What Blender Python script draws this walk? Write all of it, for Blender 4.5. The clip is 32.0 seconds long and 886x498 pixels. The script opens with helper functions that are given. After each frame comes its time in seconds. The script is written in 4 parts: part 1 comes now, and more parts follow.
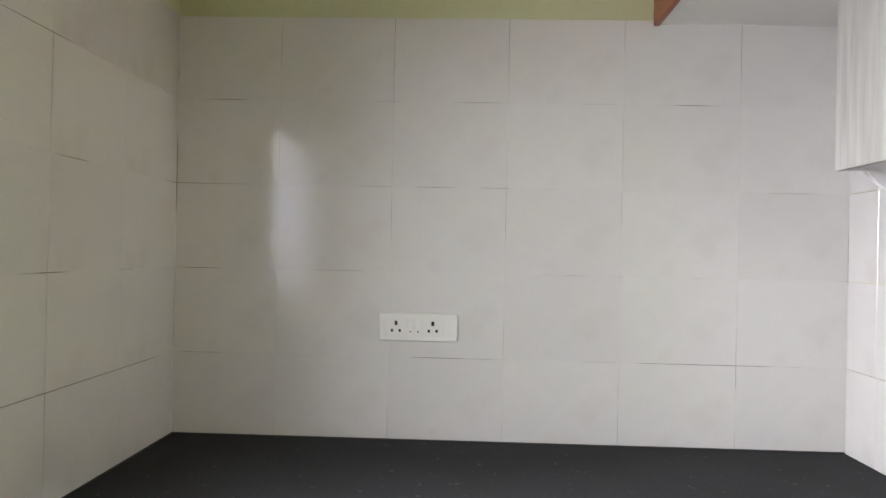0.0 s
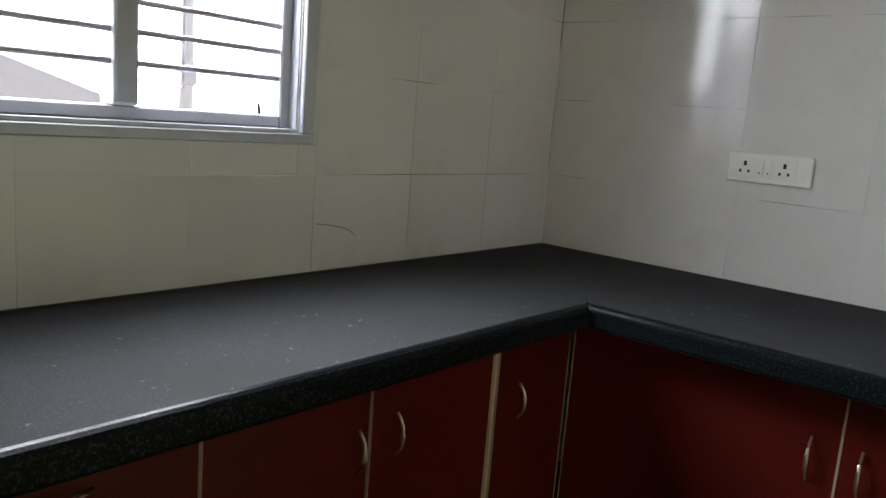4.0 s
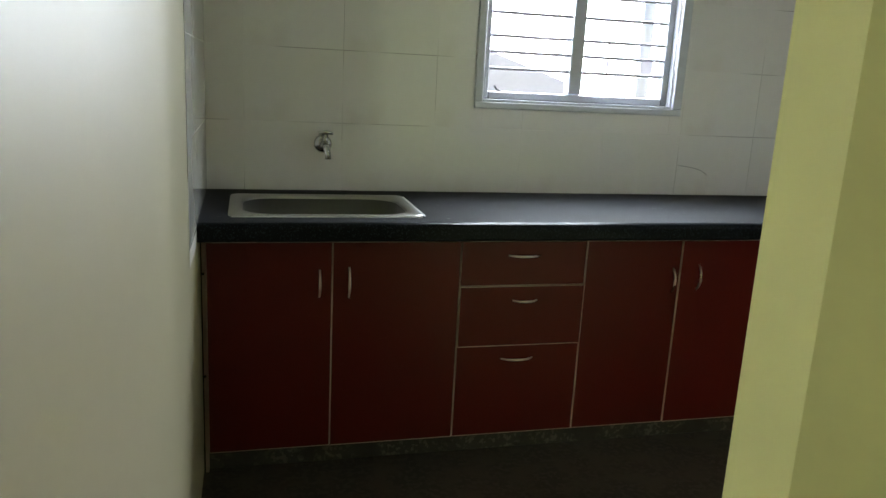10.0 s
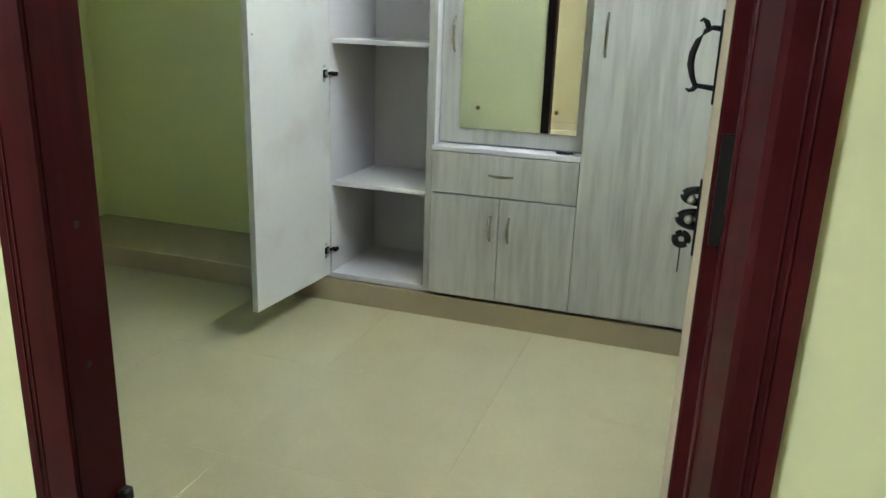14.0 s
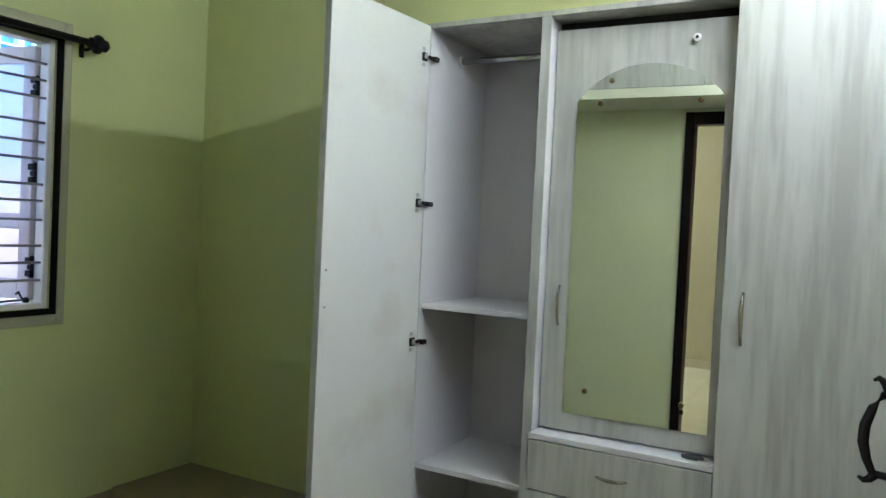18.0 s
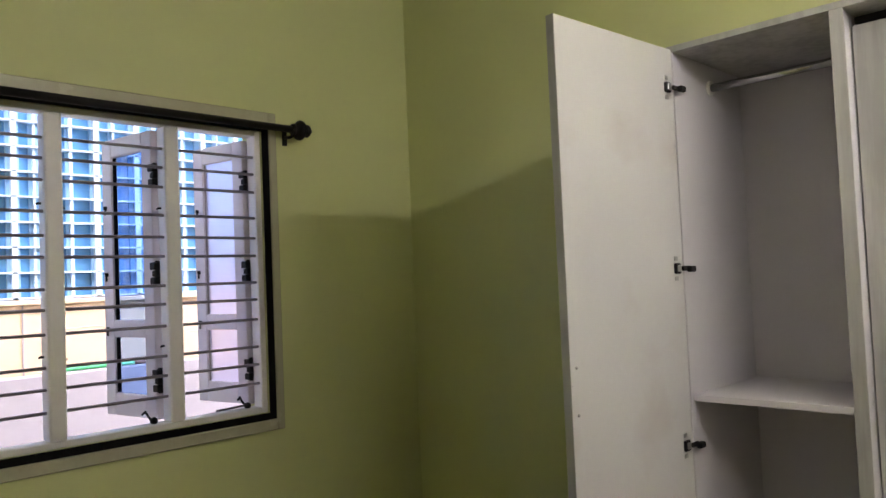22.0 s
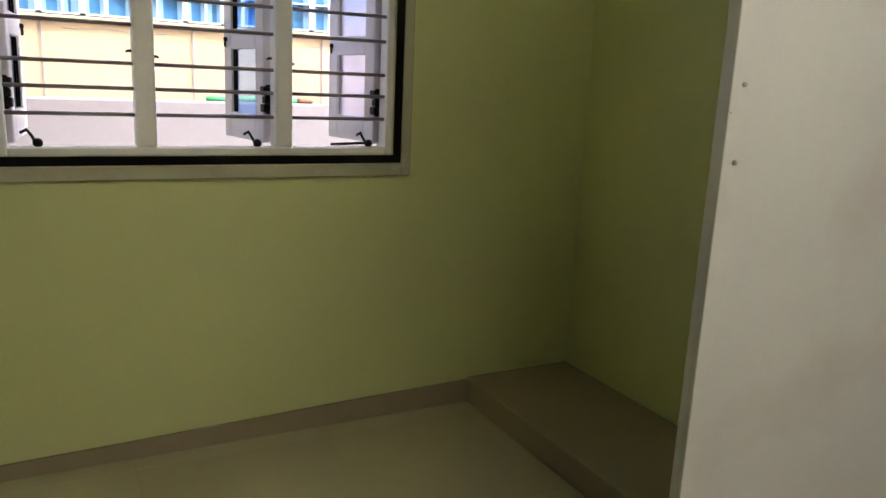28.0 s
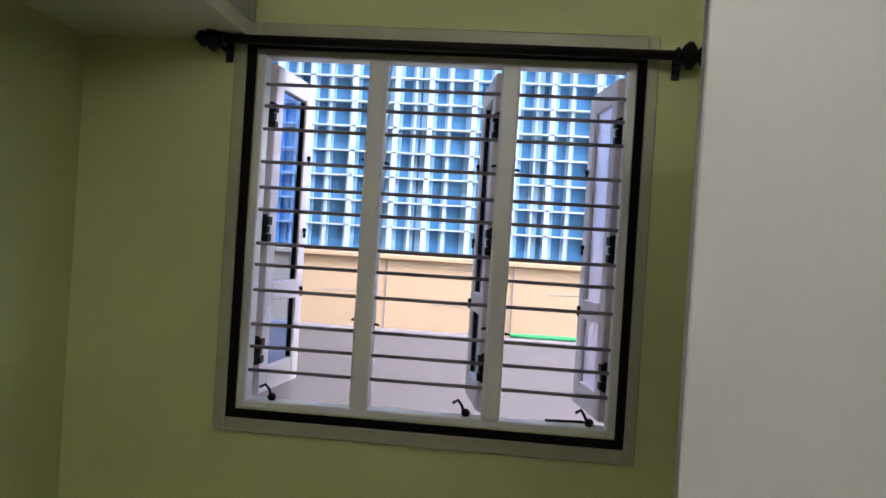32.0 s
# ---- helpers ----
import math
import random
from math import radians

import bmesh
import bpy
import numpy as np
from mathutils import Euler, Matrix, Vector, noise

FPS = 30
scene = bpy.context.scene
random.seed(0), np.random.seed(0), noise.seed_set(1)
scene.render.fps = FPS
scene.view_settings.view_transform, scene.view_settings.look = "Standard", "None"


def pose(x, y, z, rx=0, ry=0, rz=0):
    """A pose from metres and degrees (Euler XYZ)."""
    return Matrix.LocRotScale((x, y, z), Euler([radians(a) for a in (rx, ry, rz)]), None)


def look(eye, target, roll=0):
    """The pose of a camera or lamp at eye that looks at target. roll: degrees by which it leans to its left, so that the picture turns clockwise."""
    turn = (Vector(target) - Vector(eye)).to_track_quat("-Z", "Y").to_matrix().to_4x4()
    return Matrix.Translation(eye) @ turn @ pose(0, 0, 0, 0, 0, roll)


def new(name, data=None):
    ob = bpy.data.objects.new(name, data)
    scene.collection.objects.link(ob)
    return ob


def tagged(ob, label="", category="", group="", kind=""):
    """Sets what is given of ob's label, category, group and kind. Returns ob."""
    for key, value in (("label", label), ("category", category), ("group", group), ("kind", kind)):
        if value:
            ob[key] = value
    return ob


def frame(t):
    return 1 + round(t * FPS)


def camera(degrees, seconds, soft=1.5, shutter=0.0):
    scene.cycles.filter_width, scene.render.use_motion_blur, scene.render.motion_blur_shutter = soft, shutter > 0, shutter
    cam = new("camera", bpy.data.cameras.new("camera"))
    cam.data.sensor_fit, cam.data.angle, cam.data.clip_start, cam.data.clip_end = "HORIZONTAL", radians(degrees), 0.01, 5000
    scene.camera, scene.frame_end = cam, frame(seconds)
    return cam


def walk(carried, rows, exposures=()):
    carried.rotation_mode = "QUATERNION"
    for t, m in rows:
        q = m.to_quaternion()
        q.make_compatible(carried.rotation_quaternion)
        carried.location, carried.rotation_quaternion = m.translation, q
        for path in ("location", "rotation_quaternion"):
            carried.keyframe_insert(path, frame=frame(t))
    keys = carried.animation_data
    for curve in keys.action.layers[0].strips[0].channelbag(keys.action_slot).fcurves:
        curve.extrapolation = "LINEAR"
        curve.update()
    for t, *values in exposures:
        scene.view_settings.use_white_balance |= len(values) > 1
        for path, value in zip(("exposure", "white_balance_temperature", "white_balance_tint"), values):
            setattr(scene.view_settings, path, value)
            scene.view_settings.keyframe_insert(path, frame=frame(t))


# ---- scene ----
cam = camera(60.8, 32.0)
PATH = [
    (0, (0.891, 1.55, 1.449), (2.889, 1.625, 1.459), 1.2),
    (0.5, (0.948, 1.532, 1.407), (2.939, 1.718, 1.367), 1.5),
    (1, (0.997, 1.428, 1.382), (2.961, 1.796, 1.288), 0.6),
    (1.5, (1.037, 1.373, 1.385), (2.965, 1.888, 1.252), 1.1),
    (2, (1.053, 1.294, 1.362), (2.914, 2.006, 1.188), 2.4),
    (2.5, (1.037, 1.196, 1.354), (2.812, 2.092, 1.135), 3.2),
    (3, (1.018, 1.118, 1.336), (2.687, 2.19, 1.077), 4.1),
    (3.5, (0.98, 1.047, 1.316), (2.553, 2.243, 1.01), 4.6),
    (4, (0.919, 0.955, 1.29), (2.411, 2.243, 0.95), 4.5),
    (4.5, (0.868, 0.854, 1.281), (2.257, 2.242, 0.903), 4.0),
    (6.5, (0.699, 0.416, 1.287), (1.738, 2.079, 0.892), 3.8),
    (7, (0.639, 0.303, 1.303), (1.646, 1.984, 0.901), 3.8),
    (7.5, (0.59, 0.215, 1.298), (1.583, 1.904, 0.894), 3.5),
    (8, (0.557, 0.107, 1.305), (1.515, 1.814, 0.893), 3.1),
    (8.5, (0.544, -0.015, 1.316), (1.425, 1.728, 0.889), 3.2),
    (9, (0.512, -0.172, 1.31), (1.269, 1.629, 0.882), 3.2),
    (9.5, (0.464, -0.289, 1.315), (1.094, 1.559, 0.883), 3.0),
    (10, (0.396, -0.385, 1.318), (0.895, 1.499, 0.869), 3.0),
    (10.5, (0.301, -0.465, 1.319), (0.689, 1.44, 0.85), 2.8),
    (11, (0.239, -0.558, 1.292), (0.463, 1.371, 0.813), 2.3),
    (11.5, (0.193, -0.617, 1.304), (0.261, 1.312, 0.782), 2.2),
    (12, (0.14, -0.678, 1.295), (0.026, 1.24, 0.74), 2.0),
    (12.5, (0.121, -0.709, 1.246), (-0.16, 1.187, 0.693), 1.9),
    (13, (0.064, -0.764, 1.194), (-0.377, 1.092, 0.634), 1.9),
    (13.5, (0.027, -0.778, 1.179), (-0.516, 1.055, 0.591), 1.7),
    (15.5, (0.008, -0.586, 1.197), (-0.778, 1.217, 0.815), 4.5),
    (16, (0.028, -0.506, 1.219), (-0.834, 1.278, 0.9375), 4.9),
    (16.5, (0.036, -0.446, 1.260), (-0.882, 1.318, 1.0365), 4.7),
    (17, (0.041, -0.366, 1.328), (-0.928, 1.374, 1.1515), 4.1),
    (17.5, (0.023, -0.333, 1.361), (-0.964, 1.402, 1.233), 3.4),
    (18, (-0.025, -0.287, 1.371), (-1.011, 1.452, 1.319), 2.7),
    (18.5, (-0.079, -0.237, 1.389), (-1.073, 1.499, 1.388), 2.2),
    (19, (-0.141, -0.178, 1.41), (-1.161, 1.541, 1.454), 2.1),
    (19.5, (-0.17, -0.144, 1.42), (-1.226, 1.553, 1.501), 2.0),
    (20, (-0.196, -0.108, 1.429), (-1.302, 1.554, 1.55), 1.8),
    (20.5, (-0.258, -0.058, 1.436), (-1.378, 1.59, 1.609), 1.8),
    (21, (-0.295, -0.049, 1.455), (-1.585, 1.47, 1.627), -0.2),
    (21.5, (-0.344, -0.018, 1.466), (-1.727, 1.421, 1.584), -2.1),
    (22, (-0.396, 0.021, 1.451), (-1.803, 1.44, 1.537), -2.4),
    (22.5, (-0.422, 0.059, 1.441), (-1.842, 1.466, 1.499), -2.9),
    (23, (-0.448, 0.12, 1.45), (-1.932, 1.46, 1.513), -3.0),
    (23.5, (-0.472, 0.181, 1.455), (-2.046, 1.412, 1.534), -1.9),
    (24, (-0.505, 0.237, 1.441), (-2.181, 1.327, 1.497), -0.8),
    (24.5, (-0.523, 0.276, 1.417), (-2.263, 1.262, 1.422), -0.0),
    (25, (-0.528, 0.302, 1.38), (-2.304, 1.219, 1.298), 0.4),
    (25.5, (-0.54, 0.333, 1.342), (-2.326, 1.217, 1.173), 0.6),
    (26, (-0.563, 0.37, 1.289), (-2.343, 1.238, 1.009), 1.3),
    (26.5, (-0.59, 0.409, 1.257), (-2.347, 1.28, 0.866), 1.8),
    (28.5, (-0.669, 0.734, 1.217), (-2.394, 1.644, 0.777), 2.7),
    (29, (-0.664, 0.848, 1.237), (-2.457, 1.644, 0.848), 3.4),
    (29.5, (-0.678, 0.948, 1.267), (-2.52, 1.653, 0.936), 3.7),
    (30, (-0.715, 1.06, 1.306), (-2.616, 1.621, 1.043), 3.6),
    (30.5, (-0.721, 1.121, 1.343), (-2.672, 1.505, 1.131), 3.4),
    (31, (-0.735, 1.176, 1.384), (-2.723, 1.315, 1.216), 3.3),
    (31.5, (-0.736, 1.242, 1.422), (-2.732, 1.188, 1.307), 3.4),
    (32, (-0.742, 1.338, 1.504), (-2.733, 1.151, 1.498), 3.6),
]
# the walk, then its brightness on the way
EXPOSURES = [(0.0, 1.7, 6550, 17), (2.0, 1.6, 6350, 17), (3.0, 1.38, 6350, 16), (4.0, 0.97, 6350, 15), (4.5, 1.0, 6350, 15), (6.5, 1.85, 6400, 15), (8.0, 1.9, 6150, 12), (9.0, 1.5, 5850, 7), (10.0, 1.45, 6050, 8), (11.0, 1.05, 5800, 5), (12.0, 1.66, 5800, 1), (13.0, 2.1, 5700, 0), (13.5, 2.15, 5500, 2),
             (15.5, 2.65, 5200, 11), (16.5, 2.4, 5150, 10), (18.0, 1.65, 5300, 8), (20.0, 1.46, 6100, 18), (22.0, 1.25, 6350, 21), (23.0, 1.15, 6300, 19), (24.0, 1.15, 6500, 18), (26.0, 1.05, 6900, 15), (28.5, 1.35, 6650, 12), (29.0, 1.35, 6550, 11), (30.0, 0.97, 6150, 15), (31.0, 0.72, 6150, 16), (32.0, 0.6, 6050, 17)]
walk(cam, [(t, look(eye, target, roll)) for t, eye, target, roll in PATH], EXPOSURES)

# ---- daylight ----
world = bpy.data.worlds.new("sky")
scene.world = world
world.use_nodes = True
sky = world.node_tree.nodes.new("ShaderNodeTexSky")
sky.sky_type = "NISHITA"
sky.sun_disc = False
sky.sun_elevation, sky.sun_rotation = radians(62), radians(110)
sky.dust_density = 2.0
world.node_tree.links.new(sky.outputs[0], world.node_tree.nodes["Background"].inputs["Color"])
world.node_tree.nodes["Background"].inputs["Strength"].default_value = 0.15
sun = new("sun", bpy.data.lights.new("sun", "SUN"))
sun.data.energy, sun.data.angle, sun.data.color = 2.0, radians(0.6), (1.0, 0.95, 0.88)
sun.matrix_world = look((0, 0, 0), (-math.cos(radians(62)) * math.sin(radians(110)), -math.cos(radians(62)) * math.cos(radians(110)), -math.sin(radians(62))))
# glow of the bedroom tube and of the hall's added fill light
TUBE_BEDROOM, HALL_FILL = 66.0, 490.0
# the sky's light in the kitchen window, falling inward and down
day = new("kitchen_daylight", bpy.data.lights.new("kitchen_daylight", "AREA"))
day.data.shape, day.data.size, day.data.size_y, day.data.energy, day.data.color = "RECTANGLE", 0.76, 0.66, 22.0, (0.93, 0.97, 1.0)
day.data.spread = radians(150)
day.matrix_world = look((1.69, 2.66, 1.74), (1.69, 1.46, 0.98))

# ---- plan, in metres: y runs towards the kitchen window, -x towards the bedroom window ----
KX0, KX1, KY1, KY0 = 0.245, 3.24, 2.485, 0.40       # kitchen
BX0, BX1, BY1 = -3.045, 0.125, 2.485      # bedroom
DY0, DY1 = 0.02, 0.10                             # the wall with the bedroom door
CEIL = 2.89
COUNTER = 0.865


# ---- materials ----
def material(name, base, rough=0.5, metal=0.0, var=0.06, scale=3.0, fine=60.0, bump=0.02, spec=0.5, coat=0.0, mottle=None, wander=1.0):
    """A plain surface with two scales of variation in its colour, a wandering gloss and a fine relief."""
    m = bpy.data.materials.new(name)
    m.use_nodes = True
    nt = m.node_tree
    b = nt.nodes["Principled BSDF"]
    co = nt.nodes.new("ShaderNodeTexCoord")
    n1, n2 = nt.nodes.new("ShaderNodeTexNoise"), nt.nodes.new("ShaderNodeTexNoise")
    for n, s, d in ((n1, scale, 3.0), (n2, fine, 2.0)):
        n.inputs["Scale"].default_value, n.inputs["Detail"].default_value = s, d
        nt.links.new(co.outputs["Object"], n.inputs["Vector"])
    ramp = nt.nodes.new("ShaderNodeMix")
    ramp.data_type = "RGBA"
    dark = mottle or tuple(c * (1 - var * 2) for c in base)
    ramp.inputs[6].default_value = (*dark, 1)
    ramp.inputs[7].default_value = (*[min(1, c * (1 + var)) for c in base], 1)
    mix = nt.nodes.new("ShaderNodeMath")
    mix.operation = "MULTIPLY_ADD"
    mix.inputs[1].default_value = 0.4
    nt.links.new(n2.outputs[0], mix.inputs[0])
    half = nt.nodes.new("ShaderNodeMath")
    half.operation = "MULTIPLY"
    half.inputs[1].default_value = 0.6
    nt.links.new(n1.outputs[0], half.inputs[0])
    nt.links.new(half.outputs[0], mix.inputs[2])
    nt.links.new(mix.outputs[0], ramp.inputs[0])
    nt.links.new(ramp.outputs[2], b.inputs["Base Color"])
    gloss = nt.nodes.new("ShaderNodeMapRange")
    gloss.inputs[3].default_value, gloss.inputs[4].default_value = rough * (1 - 0.2 * wander), min(1, rough * (1 + 0.25 * wander))
    nt.links.new(n1.outputs[0], gloss.inputs[0])
    nt.links.new(gloss.outputs[0], b.inputs["Roughness"])
    b.inputs["Metallic"].default_value = metal
    b.inputs["Specular IOR Level"].default_value = spec
    b.inputs["Coat Weight"].default_value = coat
    if bump:
        bp = nt.nodes.new("ShaderNodeBump")
        bp.inputs["Strength"].default_value, bp.inputs["Distance"].default_value = bump * 5, 0.002
        nt.links.new(n2.outputs[0], bp.inputs["Height"])
        nt.links.new(bp.outputs[0], b.inputs["Normal"])
    return m


def grained(name, light, dark, rough=0.4, across=(9.0, 9.0, 0.5), sharp=0.55):
    """A laminate with long upright streaks."""
    m = material(name, light, rough, bump=0.01)
    nt = m.node_tree
    b = nt.nodes["Principled BSDF"]
    co, mp = nt.nodes.new("ShaderNodeTexCoord"), nt.nodes.new("ShaderNodeMapping")
    mp.inputs["Scale"].default_value = across
    nt.links.new(co.outputs["Object"], mp.inputs["Vector"])
    info = nt.nodes.new("ShaderNodeObjectInfo")
    add = nt.nodes.new("ShaderNodeVectorMath")
    nt.links.new(mp.outputs[0], add.inputs[0])
    sc = nt.nodes.new("ShaderNodeMath")
    sc.operation, sc.inputs[1].default_value = "MULTIPLY", 17.0
    nt.links.new(info.outputs["Random"], sc.inputs[0])
    nt.links.new(sc.outputs[0], add.inputs[1])
    wide, thin = nt.nodes.new("ShaderNodeTexNoise"), nt.nodes.new("ShaderNodeTexNoise")
    for n, s, d in ((wide, 1.6, 4.0), (thin, 7.0, 5.0)):
        n.inputs["Scale"].default_value, n.inputs["Detail"].default_value = s, d
        nt.links.new(add.outputs[0], n.inputs["Vector"])
    both = nt.nodes.new("ShaderNodeMath")
    both.operation = "MULTIPLY_ADD"
    both.inputs[1].default_value = 0.5
    nt.links.new(thin.outputs[0], both.inputs[0])
    h = nt.nodes.new("ShaderNodeMath")
    h.operation, h.inputs[1].default_value = "MULTIPLY", 0.5
    nt.links.new(wide.outputs[0], h.inputs[0])
    nt.links.new(h.outputs[0], both.inputs[2])
    ramp = nt.nodes.new("ShaderNodeValToRGB")
    ramp.color_ramp.elements[0].position, ramp.color_ramp.elements[0].color = sharp - 0.17, (*dark, 1)
    ramp.color_ramp.elements[1].position, ramp.color_ramp.elements[1].color = sharp, (*light, 1)
    nt.links.new(both.outputs[0], ramp.inputs[0])
    nt.links.new(ramp.outputs[0], b.inputs["Base Color"])
    return m


def speckled(name, base, flecks, rough, scale=180.0, amount=0.62, bump=0.0):
    """Granite: a dark ground with small light crystals."""
    m = material(name, base, rough, var=0.12, scale=5.0, fine=70.0, bump=bump, wander=0.25)
    nt = m.node_tree
    b = nt.nodes["Principled BSDF"]
    old = b.inputs["Base Color"].links[0].from_socket
    co, v = nt.nodes.new("ShaderNodeTexCoord"), nt.nodes.new("ShaderNodeTexNoise")
    v.inputs["Scale"].default_value, v.inputs["Detail"].default_value = scale, 1.0
    nt.links.new(co.outputs["Object"], v.inputs["Vector"])
    ramp = nt.nodes.new("ShaderNodeValToRGB")
    ramp.color_ramp.elements[0].position, ramp.color_ramp.elements[1].position = amount, amount + 0.08
    nt.links.new(v.outputs[0], ramp.inputs[0])
    mix = nt.nodes.new("ShaderNodeMix")
    mix.data_type = "RGBA"
    nt.links.new(ramp.outputs[0], mix.inputs[0])
    nt.links.new(old, mix.inputs[6])
    mix.inputs[7].default_value = (*flecks, 1)
    nt.links.new(mix.outputs[2], b.inputs["Base Color"])
    return m


def shifting(m, amount=0.05):
    """Lets alike pieces of a material differ a little in tone from one object to the next."""
    nt = m.node_tree
    b = nt.nodes["Principled BSDF"]
    old = b.inputs["Base Color"].links[0].from_socket
    info, hsv, rng = nt.nodes.new("ShaderNodeObjectInfo"), nt.nodes.new("ShaderNodeHueSaturation"), nt.nodes.new("ShaderNodeMapRange")
    rng.inputs[3].default_value, rng.inputs[4].default_value = 1 - amount, 1 + amount
    nt.links.new(info.outputs["Random"], rng.inputs[0])
    nt.links.new(rng.outputs[0], hsv.inputs["Value"])
    nt.links.new(old, hsv.inputs["Color"])
    nt.links.new(hsv.outputs[0], b.inputs["Base Color"])
    return m


def glass(name, tint, rough=0.0):
    m = bpy.data.materials.new(name)
    m.use_nodes = True
    b = m.node_tree.nodes["Principled BSDF"]
    b.inputs["Base Color"].default_value = (*tint, 1)
    b.inputs["Transmission Weight"].default_value, b.inputs["Roughness"].default_value = 1.0, rough
    b.inputs["IOR"].default_value = 1.45
    return m


def glowing(name, colour, strength):
    m = bpy.data.materials.new(name)
    m.use_nodes = True
    b = m.node_tree.nodes["Principled BSDF"]
    b.inputs["Base Color"].default_value = (0.9, 0.9, 0.9, 1)
    b.inputs["Emission Color"].default_value, b.inputs["Emission Strength"].default_value = (*colour, 1), strength
    return m


green_paint = material("green_paint", (0.54, 0.565, 0.262), 0.55, var=0.03, scale=1.2, fine=25, bump=0.012)
pale_green = material("pale_green", (0.545, 0.56, 0.345), 0.55, var=0.03, scale=1.2, fine=25, bump=0.012)
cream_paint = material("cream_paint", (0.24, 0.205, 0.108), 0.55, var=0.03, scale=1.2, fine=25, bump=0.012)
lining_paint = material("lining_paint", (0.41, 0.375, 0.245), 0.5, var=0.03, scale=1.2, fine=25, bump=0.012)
ceiling_paint = material("ceiling_paint", (0.62, 0.62, 0.50), 0.7, var=0.03, scale=1.5, fine=30, bump=0.01)
wall_tile = shifting(material("wall_tile", (0.65, 0.635, 0.62), 0.10, var=0.03, scale=4, fine=30, bump=0.0), 0.02)
grout = material("grout", (0.62, 0.605, 0.59), 0.6, var=0.0, bump=0.0)


def dirt_or_sheen(m, patch_colour, scale=2.6, low=0.50, high=0.60):
    """A second colour in some places only: settled dirt or dust, on the wall tiles uneven reflections."""
    nt = m.node_tree
    bs = nt.nodes["Principled BSDF"]
    old = bs.inputs["Base Color"].links[0].from_socket
    co, n, ramp, mix = [nt.nodes.new(k) for k in ("ShaderNodeTexCoord", "ShaderNodeTexNoise", "ShaderNodeValToRGB", "ShaderNodeMix")]
    n.inputs["Scale"].default_value, n.inputs["Detail"].default_value = scale, 3.0
    nt.links.new(co.outputs["Object"], n.inputs["Vector"])
    ramp.color_ramp.elements[0].position, ramp.color_ramp.elements[1].position = low, high
    nt.links.new(n.outputs[0], ramp.inputs[0])
    mix.data_type = "RGBA"
    nt.links.new(ramp.outputs[0], mix.inputs[0])
    nt.links.new(old, mix.inputs[6])
    mix.inputs[7].default_value = (*patch_colour, 1)
    nt.links.new(mix.outputs[2], bs.inputs["Base Color"])
    return m


dirt_or_sheen(grout, (0.07, 0.064, 0.058), 3.1, 0.50, 0.60)
# faint blotches that paint the uneven reflections of the wall tiles
dirt_or_sheen(wall_tile, (0.55, 0.52, 0.49), 3.4, 0.60, 0.80)
floor_tile = shifting(material("floor_tile", (0.40, 0.36, 0.228), 0.17, var=0.07, scale=5, fine=90, bump=0.0), 0.03)
skirting_tile = material("skirting_tile", (0.30, 0.25, 0.165), 0.2, var=0.06, scale=5, fine=80, bump=0.0)
floor_grout = material("floor_grout", (0.40, 0.36, 0.23), 0.8)
granite = speckled("granite", (0.034, 0.035, 0.037), (0.053, 0.056, 0.060), 0.90, scale=320, amount=0.58)
granite.node_tree.nodes["Principled BSDF"].inputs["Specular IOR Level"].default_value = 0.10
dirt_or_sheen(granite, (0.030, 0.030, 0.030), 3.2, 0.46, 0.72)
# same stone as the top; its weaker reflected light is put into the colour
granite_edge_shaded = speckled("granite_edge_shaded", (0.0045, 0.0055, 0.007), (0.017, 0.021, 0.025), 0.30, scale=190, amount=0.57)
granite_edge_shaded.node_tree.nodes["Principled BSDF"].inputs["Specular IOR Level"].default_value = 0.06
granite_floor = speckled("granite_floor", (0.030, 0.026, 0.020), (0.060, 0.051, 0.041), 0.45, scale=48, amount=0.50)
dirt_or_sheen(granite_floor, (0.058, 0.047, 0.035), 9.0, 0.45, 0.62)
plinth_stone = speckled("plinth_stone", (0.034, 0.031, 0.024), (0.088, 0.080, 0.062), 0.8, scale=70, amount=0.53, bump=0.08)
dirt_or_sheen(plinth_stone, (0.018, 0.016, 0.012), 7.0, 0.45, 0.62)
dirt_or_sheen(granite, (0.11, 0.11, 0.105), 55.0, 0.69, 0.75)
red_laminate = shifting(material("red_laminate", (0.066, 0.0066, 0.0042), 0.36, spec=0.16, var=0.1, scale=4, fine=150, bump=0.006), 0.06)
pale_edge = material("pale_edge", (0.42, 0.32, 0.24), 0.6, var=0.15, scale=12, fine=120)
carcass_ply = material("carcass_ply", (0.20, 0.13, 0.08), 0.7, var=0.15, scale=6, fine=120)
steel = material("steel", (0.42, 0.42, 0.41), 0.34, metal=1.0, var=0.08, scale=8, fine=200, bump=0.004)
# the rim's steel again, with the bowl's inner shade in its colour
bowl_steel_shaded = material("bowl_steel_shaded", (0.15, 0.15, 0.145), 0.33, metal=1.0, var=0.12, scale=9, fine=120, bump=0.004)
chrome = material("chrome", (0.55, 0.55, 0.54), 0.14, metal=1.0, var=0.04, bump=0.0)
brushed = material("brushed", (0.66, 0.61, 0.52), 0.28, metal=1.0, var=0.05, bump=0.0)
pewter = material("pewter", (0.36, 0.34, 0.29), 0.25, metal=1.0, var=0.05, bump=0.0)
white_plastic = material("white_plastic", (0.74, 0.73, 0.70), 0.3, var=0.02, bump=0.0)
black_plastic = material("black_plastic", (0.015, 0.015, 0.016), 0.4, var=0.1, bump=0.0)
black_iron = material("black_iron", (0.0045, 0.004, 0.004), 0.5, var=0.2, scale=20, fine=150, bump=0.02, spec=0.2)
